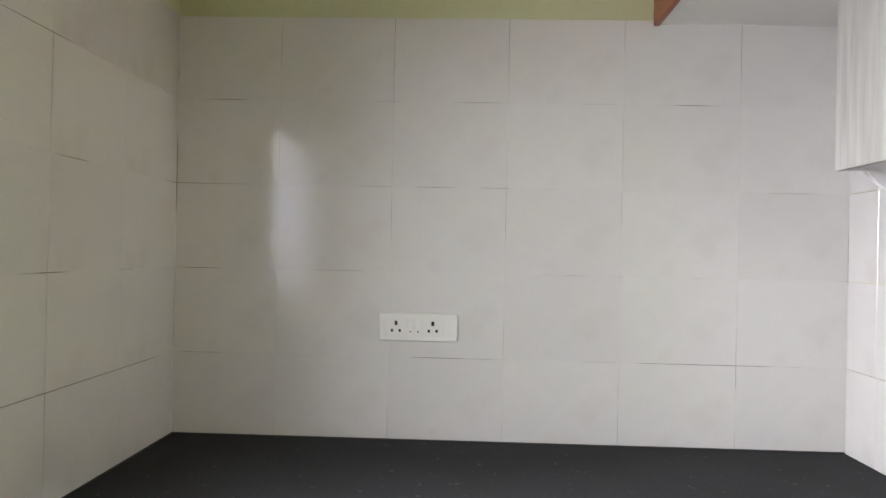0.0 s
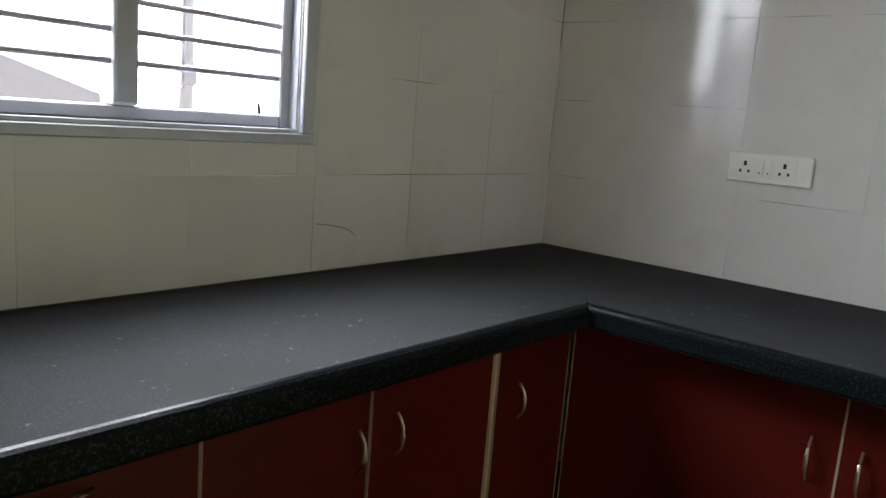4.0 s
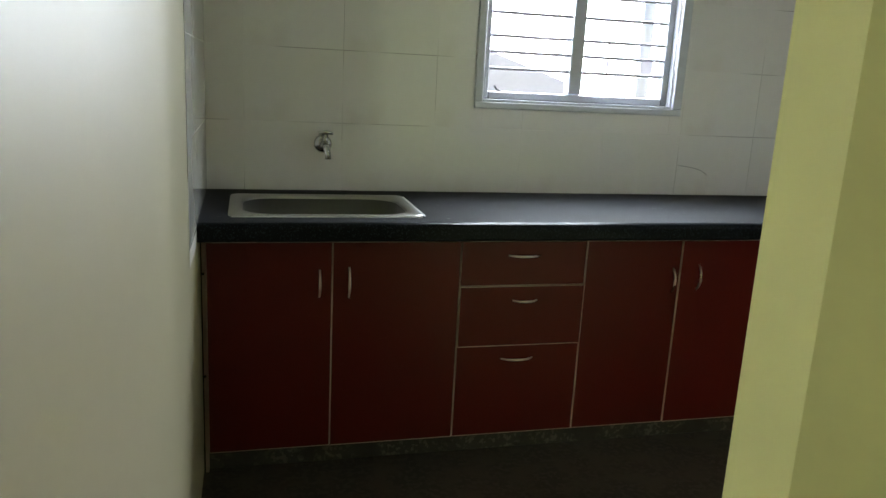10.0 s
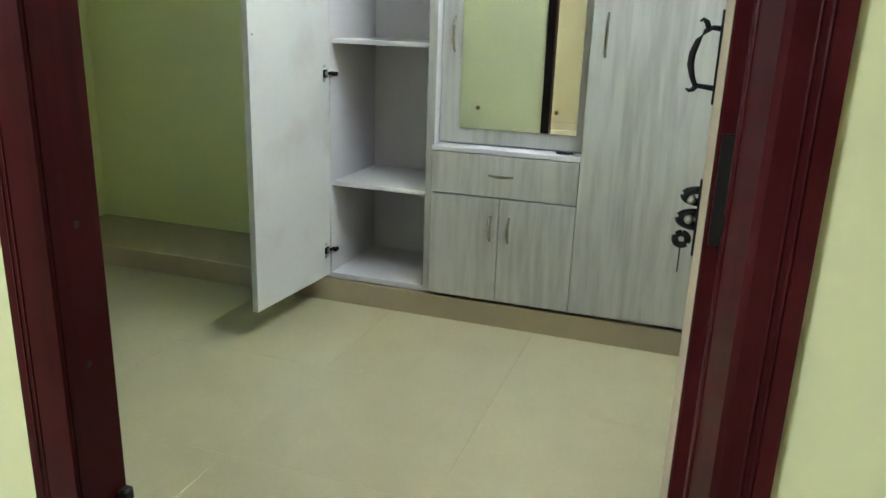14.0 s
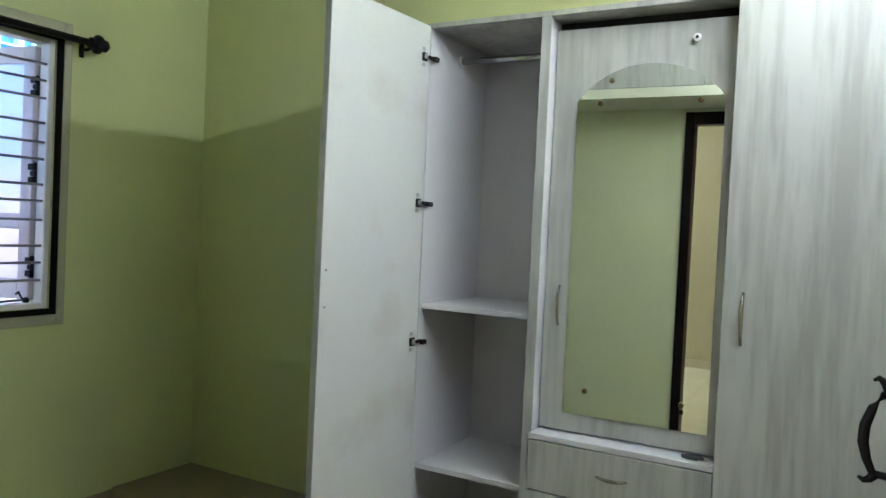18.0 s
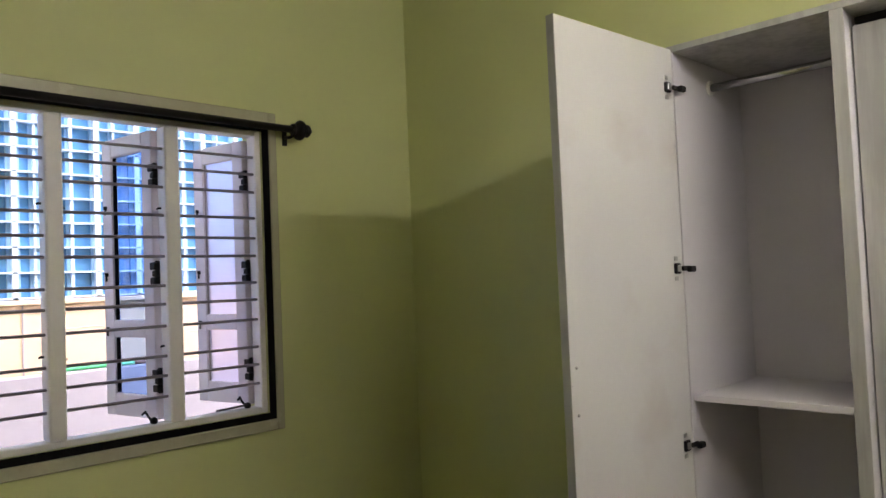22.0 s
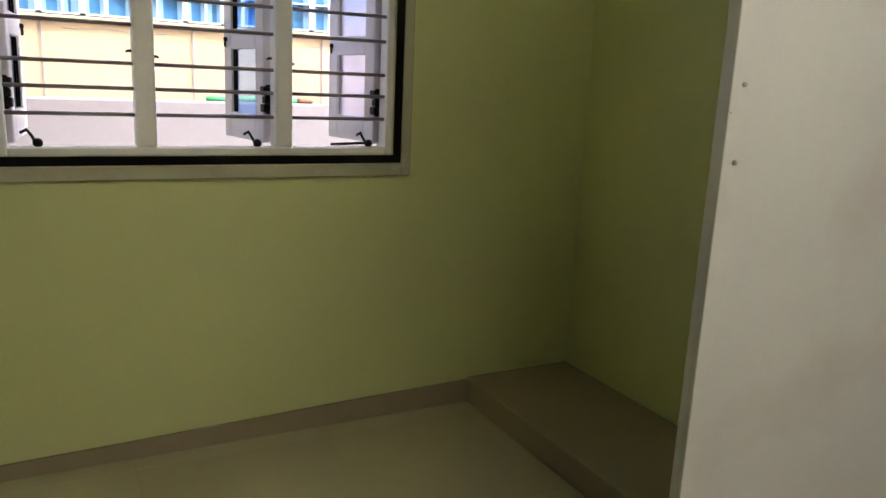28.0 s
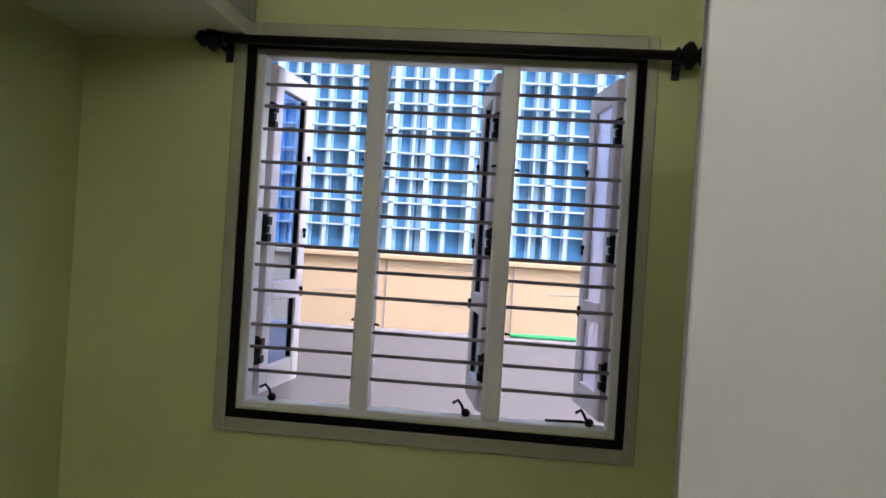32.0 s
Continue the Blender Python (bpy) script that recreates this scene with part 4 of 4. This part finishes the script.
def sink():
    s = thing("kitchen_sink", (0.643, 2.16, COUNTER), "stainless steel single bowl sink set into the worktop", "sink")

    def ring(x0, x1, y0, y1, r, z, n=6):
        out = []
        for cx, cy, a0 in ((x1 - r, y1 - r, 0), (x0 + r, y1 - r, 90), (x0 + r, y0 + r, 180), (x1 - r, y0 + r, 270)):
            for k in range(n + 1):
                a = radians(a0 + 90 * k / n)
                out.append((cx + r * math.cos(a), cy + r * math.sin(a), z))
        return out
    z = COUNTER
    loops = [ring(0.335, 0.951, 1.955, 2.372, 0.030, z + 0.0005), ring(0.339, 0.947, 1.959, 2.368, 0.028, z + 0.0055), ring(0.360, 0.934, 1.978, 2.350, 0.03, z + 0.0050),
             ring(0.372, 0.920, 1.990, 2.338, 0.105, z + 0.003), ring(0.378, 0.914, 1.996, 2.332, 0.10, z - 0.006), ring(0.388, 0.904, 2.006, 2.322, 0.10, z - 0.13), ring(0.433, 0.858, 2.05, 2.28, 0.08, z - 0.165), ring(0.613, 0.673, 2.135, 2.195, 0.029, z - 0.172)]
    for name, some, mat in (("rim", loops[:5], steel), ("bowl", loops[4:], bowl_steel_shaded)):
        bm = bmesh.new()
        rows = [[bm.verts.new(p) for p in l] for l in some]
        for a, b in zip(rows, rows[1:]):
            for k in range(len(a)):
                bm.faces.new((a[k], a[(k + 1) % len(a)], b[(k + 1) % len(a)], b[k]))
        md = part(name, bm, mat, s, "", True).modifiers.new("thick", "SOLIDIFY")
        md.thickness, md.offset = 0.0015, -1.0
    part("drain", rod([(0.643, 2.165, z - 0.1745), (0.643, 2.165, z - 0.1700)], 0.028, radii=[.028, .026], seg=20), chrome, s)
    part("sealant", boxes((0.345, 0.940, 1.949, 1.954, z + 0.0002, z + 0.003), (0.952, 0.958, 1.975, 2.350, z + 0.0002, z + 0.003), bevel=0.001), white_plastic, s, "white sealant line")


sink()


def tap():
    t = thing("wall_tap", (0.675, KY1, 1.05), "chrome wall mounted bib tap over the sink", "tap")
    y, x, z = KY1 - 0.0065, 0.668, 1.044
    part("flange", rod([(x, y, z), (x, y - 0.005, z), (x, y - 0.014, z)], 0.03, radii=[.034, .033, .02], seg=22), chrome, t, "", True)
    part("body", rod([(x, y - 0.012, z), (x, y - 0.05, z), (x, y - 0.06, z), (x, y - 0.085, z)], 0.015, radii=[.013, .013, .017, .016], seg=16), chrome, t, "", True)
    part("spout", rod([(x, y - 0.07, z), (x + 0.004, y - 0.095, z - 0.004), (x + 0.008, y - 0.112, z - 0.022), (x + 0.009, y - 0.115, z - 0.045)], 0.011, radii=[.012, .012, .011, .013], seg=14), chrome, t, "", True)
    st = part("stem", rod([(x, y - 0.065, z), (x + 0.004, y - 0.066, z + 0.04)], 0.010, radii=[.014, .009], seg=14), chrome, t, "", True)
    part("lever", rod([(x - 0.022, y - 0.066, z + 0.044), (x + 0.004, y - 0.066, z + 0.048), (x + 0.030, y - 0.066, z + 0.044)], 0.006, radii=[.006, .008, .006]), chrome, st, "", True)


tap()
FY, FX = 1.981, 2.668   # faces of the two runs of units
UZ0, UZ1 = 0.079, 0.785


def unit_box(parent, x0, x1, y0, y1):
    part("carcass", boxes((x0, x0 + 0.014, y0, y1, UZ0 - 0.002, UZ1 + 0.020), (x1 - 0.014, x1, y0, y1, UZ0 - 0.002, UZ1 + 0.020), (x0 + 0.014, x1 - 0.014, y0, y1, UZ0 - 0.002, UZ0 + 0.014), (x0 + 0.014, x1 - 0.014, y0, y1, UZ1 + 0.004, UZ1 + 0.020)), carcass_ply, parent)


def front_y(parent, name, a, b, z0, z1, handle, proud=0.0):
    """A red front facing the room along -y, with its pale unfinished rim."""
    f = part(name, box(a + 0.0025, b - 0.0025, FY - 0.018 - proud, FY - proud, z0 + 0.0025, z1 - 0.0025, 0.001), red_laminate, parent)
    part("edge_rim", boxes((a + 0.001, a + 0.0024, FY - 0.0192 - proud, FY - proud, z0 + 0.001, z1 - 0.001), (b - 0.0024, b - 0.001, FY - 0.0192 - proud, FY - proud, z0 + 0.001, z1 - 0.001), (a + 0.0025, b - 0.0025, FY - 0.0192 - proud, FY - proud, z1 - 0.0024, z1 - 0.001), (a + 0.0025, b - 0.0025, FY - 0.0192 - proud, FY - proud, z0 + 0.001, z0 + 0.0024)), pale_edge, f, "pale unpainted board edge")
    if handle:
        bow_handle("handle", f, (handle[0], FY - 0.018 - proud, handle[1]), handle[2], (0, -1, 0), handle[3])
    return f


def kitchen_units():
    V, H = (0, 0, 1), (1, 0, 0)
    yb = KY1 - 0.02
    u = thing("sink_unit", (0.70, 2.2, 0.0), "dark red laminate double door unit under the sink", "kitchen cabinet", "red kitchen units")
    unit_box(u, 0.268, 1.082, FY + 0.001, yb)
    front_y(u, "door", 0.268, 0.656, UZ0, UZ1, (0.616, 0.647, V, 0.09))
    front_y(u, "door", 0.656, 1.082, UZ0, UZ1, (0.710, 0.650, V, 0.10), 0.002)
    part("side_filler", box(KX0 + 0.006, 0.266, FY + 0.004, yb, 0.0, 0.80), pale_edge, u, "pale filler strip beside the wall")
    # solid near-black strip in place of a shaded gap
    part("filler_gap_shade", box(KX0 + 0.0065, KX0 + 0.0105, FY + 0.001, FY + 0.0038, 0.0, 0.79), dark_hole, u, "dark strip painted as the shaded gap beside the wall")
    for z in (0.34, 0.68):
        part("filler_screw", rod([(0.259, FY + 0.0038, z), (0.259, FY - 0.001, z)], 0.004, seg=8), black_iron, u)
    u = thing("drawer_unit", (1.33, 2.2, 0.0), "dark red laminate unit with three drawers", "kitchen cabinet", "red kitchen units")
    unit_box(u, 1.083, 1.536, FY + 0.001, yb)
    front_y(u, "drawer", 1.083, 1.536, 0.628, UZ1, (1.308, 0.734, H, 0.115))
    front_y(u, "drawer", 1.083, 1.536, 0.413, 0.628, (1.316, 0.577, H, 0.088), 0.007)
    front_y(u, "drawer", 1.083, 1.536, UZ0, 0.413, (1.304, 0.364, H, 0.115), 0.001)
    u = thing("double_unit", (1.94, 2.2, 0.0), "dark red laminate double door kitchen unit", "kitchen cabinet", "red kitchen units")
    unit_box(u, 1.537, 2.299, FY + 0.001, yb)
    front_y(u, "door", 1.537, 1.909, UZ0, UZ1, (1.881, 0.636, V, 0.09))
    front_y(u, "door", 1.909, 2.299, UZ0, UZ1, (1.984, 0.647, V, 0.09), 0.002)
    u = thing("corner_unit", (2.5, 2.2, 0.0), "dark red laminate corner unit beside a pale stile", "kitchen cabinet", "red kitchen units")
    part("stile", box(2.306, 2.318, FY - 0.019, FY + 0.02, UZ0 - 0.03, UZ1, 0.001), pale_edge, u, "pale unpainted stile")
    unit_box(u, 2.324, 2.640, FY + 0.001, yb)
    front_y(u, "door", 2.324, 2.639, UZ0, UZ1, (2.418, 0.614, V, 0.09))
    # the run below the socket, fronts facing -x
    for a, b, hs in ((1.287, 1.958, (1.346,)), (0.86, 1.287, (1.244,)), (0.425, 0.86, (0.80,))):
        u = thing("wall_side_unit", (2.9, (a + b) / 2, 0.0), "dark red laminate kitchen unit below the socket wall", "kitchen cabinet", "red kitchen units")
        part("carcass", boxes((FX + 0.001, KX1 - 0.02, a, a + 0.014, UZ0, UZ1 + 0.02), (FX + 0.001, KX1 - 0.02, b - 0.014, b, UZ0, UZ1 + 0.02), (FX + 0.001, KX1 - 0.02, a + 0.014, b - 0.014, UZ0, UZ0 + 0.014), (FX + 0.001, KX1 - 0.02, a + 0.014, b - 0.014, UZ1 + 0.004, UZ1 + 0.02)), carcass_ply, u)
        f = part("door", box(FX - 0.018, FX, a + 0.0025, b - 0.0025, UZ0 + 0.0025, UZ1 - 0.0025, 0.001), red_laminate, u)
        part("edge_rim", boxes((FX - 0.0192, FX, a + 0.001, a + 0.0024, UZ0 + 0.001, UZ1 - 0.001), (FX - 0.0192, FX, b - 0.0024, b - 0.001, UZ0 + 0.001, UZ1 - 0.001), (FX - 0.0192, FX, a + 0.0025, b - 0.0025, UZ1 - 0.0024, UZ1 - 0.001)), pale_edge, f, "pale unpainted board edge")
        for y in hs:
            bow_handle("handle", f, (FX - 0.018, y, 0.62), V, (-1, 0, 0), 0.10)
    setting("plinth", boxes((KX0 + 0.002, 2.71, 2.008, KY1 - 0.03, 0.0, UZ0 - 0.0025), (2.71, KX1 - 0.01, KY0 + 0.002, KY1 - 0.03, 0.0, UZ0 - 0.0025)), plinth_stone, "rough speckled stone plinth under the kitchen units", "plinth")


kitchen_units()


def socket_plate():
    s = thing("socket_plate", (KX1, 1.718, 1.21), "white double socket plate with two switches on the tiles", "socket")
    x = KX1 - 0.0065
    y0, y1, z0, z1 = 1.588, 1.831, 1.173, 1.261
    part("plate", box(x - 0.010, x, y0, y1, z0, z1, 0.004, seg=2), white_plastic, s)
    ins = part("insert", box(x - 0.0125, x - 0.0098, y0 + 0.042, y1 - 0.020, z0 + 0.017, z1 - 0.017, 0.001), white_plastic, s)
    for yc in (1.778, 1.664):
        for dy, dz, ry, rz in ((0, 0.012, 0.0045, 0.007), (-0.012, -0.011, 0.0035, 0.0045), (0.012, -0.011, 0.0035, 0.0045)):
            part("pin_hole", box(x - 0.0132, x - 0.0126, yc + dy - ry, yc + dy + ry, 1.217 + dz - rz, 1.217 + dz + rz, 0.0002), dark_hole, ins)
    for yc in (1.733, 1.709):
        sw = part("switch", box(x - 0.0165, x - 0.0126, yc - 0.010, yc + 0.010, z0 + 0.022, z1 - 0.022, 0.0012), white_plastic, ins)
        part("indicator", box(x - 0.0171, x - 0.0166, yc - 0.002, yc + 0.002, z0 + 0.028, z0 + 0.033), dark_hole, sw)


socket_plate()


def wall_shelves():
    lo = thing("kitchen_loft", (2.9, 0.7, 2.16), "kitchen loft with an orange brown front edge", "loft")
    part("slab", box(1.76, KX1 - 0.001, KY0 + 0.001, 0.985, 2.165, 2.215), white_plastic, lo, "white underside")
    part("front", box(1.76, KX1 - 0.001, 0.9855, 1.003, 2.16, CEIL - 0.005, 0.001), loft_front, lo)
    c = thing("wall_cabinet", (2.9, 0.55, 1.67), "pale grained wall cabinet with a curved bracket", "wall cabinet")
    part("body", box(2.10, 2.70, KY0 + 0.001, 0.68, 1.662, 2.164, 0.001), white_board, c)
    part("front", box(2.10, 2.70, 0.681, 0.699, 1.66, 2.163, 0.001), ash_laminate, c)
    prof = [(KY0 + 0.002, 1.6605), (0.64, 1.6605), (0.61, 1.63), (0.56, 1.605), (0.49, 1.59), (0.45, 1.56), (KY0 + 0.002, 1.50)]
    part("bracket", plate(prof, "x", 2.675, 2.693), white_board, c)


wall_shelves()


# ---- outside the windows ----
def neighbour():
    b = thing("neighbour_building", (-5.1, 1.5, -0.5), "neighbouring building with blue glazing over a peach wall", "building")
    x = -5.0
    part("wall", boxes((x - 0.3, x, -8.0, 12.0, -0.5, 1.445)), peach_paint, b)
    part("glazing", box(x - 0.12, x - 0.04, -8.0, 12.0, 1.445, 3.5), blue_glass, b)
    part("roof", box(x - 4.0, x + 0.1, -8.2, 12.2, 3.5, 3.7), grey_render, b)
    for k in range(36):
        y = -2.4 + k * 0.23 + 0.020 * math.sin(k * 2.1)
        part("glass_band", box(x - 0.04, x - 0.028, y - 0.022 - 0.012 * math.sin(k), y + 0.050, 1.450, 3.49), pale_blue, b, "pale curtained strip of glass")
        part("mullion", box(x - 0.028, x + 0.003, y + 0.002, y + 0.030, 1.450, 3.49), white_metal, b)
        part("glass_band", box(x - 0.04, x - 0.030, y + 0.100, y + 0.150 + 0.010 * math.sin(k * 1.7), 1.450, 3.49), pale_blue, b, "pale curtained strip of glass")
        part("glazing_bar", box(x - 0.029, x - 0.010, y + 0.118, y + 0.126 + 0.004 * (k % 3), 1.450, 3.49), white_metal, b)
    for k in range(15):
        z = 1.450 + k * 0.142
        part("transom", box(x - 0.04, x + 0.003, -2.6, 5.8, z, z + 0.009), white_metal, b)
    for y, z, w in ((-0.4, 1.36, 0.5), (0.25, 1.22, 0.34), (0.72, 1.38, 0.5), (0.9, 1.17, 0.25), (1.55, 1.27, 0.42), (2.0, 1.36, 0.3), (2.3, 1.2, 0.35)):
        part("plaster_crack", rod([(x + 0.001, y, z), (x + 0.001, y + w * 0.4, z + 0.006), (x + 0.001, y + w * 0.7, z - 0.003), (x + 0.001, y + w, z + 0.003)], 0.0022, seg=5), roof_sheet, b, "thin dark crack in the plaster")
    part("ledge", box(x + 0.0005, x + 0.03, -8.0, 12.0, 1.415, 1.443, 0.004), peach_paint, b)
    p = thing("low_wall", (-4.5, 1.5, -0.5), "pale grey rendered low wall outside the window", "wall")
    part("wall", box(-4.68, -4.62, -8.0, 12.0, -0.5, 1.058, 0.01), grey_render, p)
    for y in (0.62, 1.34, 2.06):
        part("pipe_joint", box(x + 0.001, x + 0.004, y, y + 0.008, 1.0, 1.413), grey_render, b)
    g = thing("green_hose", (-4.65, 1.6, 1.058), "bright green hose lying on the low wall", "hose")
    part("hose", rod([(-4.646, 1.345, 1.070), (-4.650, 1.42, 1.0705), (-4.655, 1.55, 1.071), (-4.652, 1.70, 1.071), (-4.648, 1.815, 1.0705)], 0.0125), green_pipe, g, "", True)
    part("nozzle", rod([(-4.648, 1.812, 1.0705), (-4.647, 1.83, 1.0715), (-4.646, 1.885, 1.0695), (-4.646, 1.90, 1.069)], 0.012, radii=[.0135, .0135, .011, .008]), rust_brown, g, "reddish brown end piece", True)


neighbour()


def far_roof():
    r = thing("shed_roof", (2.6, 8.2, -0.5), "grey sloping sheet roof of a neighbouring shed", "roof")
    part("roof", plate([(1.2, 1.72), (2.9, 1.66), (4.12, 1.27), (4.12, 1.10), (1.2, 1.10)], "y", 8.0, 11.0), roof_sheet, r)
    part("wall", box(0.9, 4.05, 8.15, 10.9, -0.5, 1.099), grey_render, r)
    p = thing("utility_pole", (4.97, 8.0, -0.5), "pale grey concrete utility pole outside", "pole")
    part("pole", rod([(4.97, 8.0, -0.5), (4.97, 8.0, 6.0)], 0.07, radii=[.08, .055]), pale_concrete, p, "", True)
    part("clamp", box(4.89, 5.05, 7.92, 8.08, 1.42, 1.62, 0.01), roof_sheet, p)


far_roof()
white_haze = glowing("white_haze", (0.94, 0.97, 1.0), 10.0)
setting("backdrop", box(-45, 50, 58, 58.2, -0.5, 75), white_haze, "bright white hazy sky beyond the kitchen window", "backdrop")


# ---- tiles, last ----
def tile_grid(name, parent, mat, origin, u, v, nrm, cols, rows, thick, gap=0.0015, tilt=0.0, level=None):
    """Tiles between the given column and row lines; u and v are the axes in the plane, nrm the way out of it."""
    made = {}
    o, u, v, nrm = Vector(origin), Vector(u), Vector(v), Vector(nrm)
    for a, b in cols:
        for c, d in rows:
            w, h = round(b - a - (gap if level is None else level), 4), round(d - c - gap, 4)
            if w < 0.01 or h < 0.01:
                continue
            if (w, h) not in made:
                bm = bmesh.new()
                rot = Matrix((u, v, nrm)).transposed().to_4x4()
                bmesh.ops.create_cube(bm, size=1.0, matrix=rot @ Matrix.Diagonal((w, h, thick, 1)))
                bmesh.ops.bevel(bm, geom=bm.edges[:], offset=min(0.0005, thick / 4), segments=1, affect="EDGES")
                made[w, h] = mesh_of(name, bm, mat)
            ob = new(name, made[w, h])
            ob.parent = parent
            ob.location = o + u * ((a + b) / 2) + v * ((c + d) / 2) + nrm * (thick / 2)
            if tilt:
                ob.rotation_euler = (Matrix.Rotation(radians(laid.uniform(-tilt, tilt)), 3, u) @ Matrix.Rotation(radians(laid.uniform(-tilt, tilt)), 3, v)).to_euler()


def lines(start, end, anchor, pitch):
    first = anchor + math.ceil((start - anchor) / pitch - 1e-6) * pitch
    cuts = [start]
    while first < end - 1e-6:
        if first > start + 1e-6:
            cuts.append(first)
        first += pitch
    cuts.append(end)
    return list(zip(cuts, cuts[1:]))


laid = random.Random(5)
X, Y, Z = Vector((1, 0, 0)), Vector((0, 1, 0)), Vector((0, 0, 1))
rows = lines(0.845, 2.178, 1.387, 0.265)
# grout beds behind the tiles
for nm, bm in (("grout_north", boxes((KX0, WX0, KY1 - 0.0053, KY1 - 0.0003, 0.8, 2.176), (WX1, KX1, KY1 - 0.0053, KY1 - 0.0003, 0.8, 2.176), (WX0, WX1, KY1 - 0.0053, KY1 - 0.0003, 0.8, WZ0))), ("grout_east", box(KX1 - 0.0053, KX1 - 0.0003, KY0, KY1, 0.8, 2.176)), ("grout_west", box(KX0 + 0.0003, KX0 + 0.0053, 1.6, KY1, 0.8, 2.176))):
    setting(nm, bm, grout, "thin grey grout bed behind the wall tiles", "grout")
below = [(c, d) for c, d in rows if d <= WZ0]
step = [r for r in rows if r[0] < WZ0 < r[1]]
above = [(c, d) for c, d in rows if c >= WZ0]
cn = lines(KX0 + 0.004, KX1 - 0.005, 2.161, 0.3555)
full = dict(name="tile", parent=wall_kn, mat=wall_tile, origin=(0, KY1 - 0.002, 0), u=X, v=Z, nrm=-Y, thick=0.004, tilt=0.09, level=0.0009)
e0, e1 = WX0 - 0.002, WX1 + 0.002
lft = lines(KX0 + 0.004, e0, 2.161, 0.3555)
rgt = lines(e1, KX1 - 0.005, 2.161, 0.3555)
mid = lines(e0, e1, 2.161, 0.3555)
tile_grid(cols=cn, rows=below, **full)
for c, d in step:
    tile_grid(cols=lft + rgt, rows=[(c, d)], **full)
    tile_grid(cols=mid, rows=[(c, WZ0 - 0.006)], **full)
tile_grid(cols=lft + rgt, rows=above, **full)
tile_grid("tile", wall_ke, wall_tile, (KX1 - 0.002, 0, 0), Y, Z, -X, lines(KY0 + 0.003, KY1 - 0.002, 1.090, 0.3555), rows, 0.004, tilt=0.09, level=0.0009)
tile_grid("tile", wall_kw, wall_tile, (KX0 + 0.002, 0, 0), Y, Z, X, lines(1.6, KY1 - 0.007, 1.9, 0.3555), rows, 0.004)
tile_grid("tile", wall_ks, wall_tile, (0, KY0, 0), X, Z, Y, lines(1.76, KX1 - 0.007, 2.0, 0.3555), rows, 0.004)
tile_grid("floor_tile", bed_floor, floor_tile, (0, 0, -0.006), X, Y, Z, lines(BX0, BX1, -0.52, 0.61), lines(-0.07, 2.012, 0.807, 0.603), 0.006, 0.0009)
tile_grid("floor_tile", hall_floor, floor_tile, (0, 0, -0.006), X, Y, Z, lines(-3.4, 3.4, -0.52, 0.61), lines(-4.05, -0.07, 0.807, 0.603), 0.006, 0.0009)
tile_grid("floor_tile", hall_floor, floor_tile, (0, 0, -0.006), X, Y, Z, lines(BX1, 3.4, -0.52, 0.61), lines(-0.07, 0.58, 0.807, 0.603), 0.006, 0.0009)
part("tile_crack", rod([(2.173, KY1 - 0.0062, 0.994), (2.213, KY1 - 0.0062, 0.989), (2.259, KY1 - 0.0062, 0.981), (2.288, KY1 - 0.0062, 0.971), (2.311, KY1 - 0.0062, 0.955)], 0.0009, seg=5), dark_hole, wall_kn, "thin curved crack in a tile")
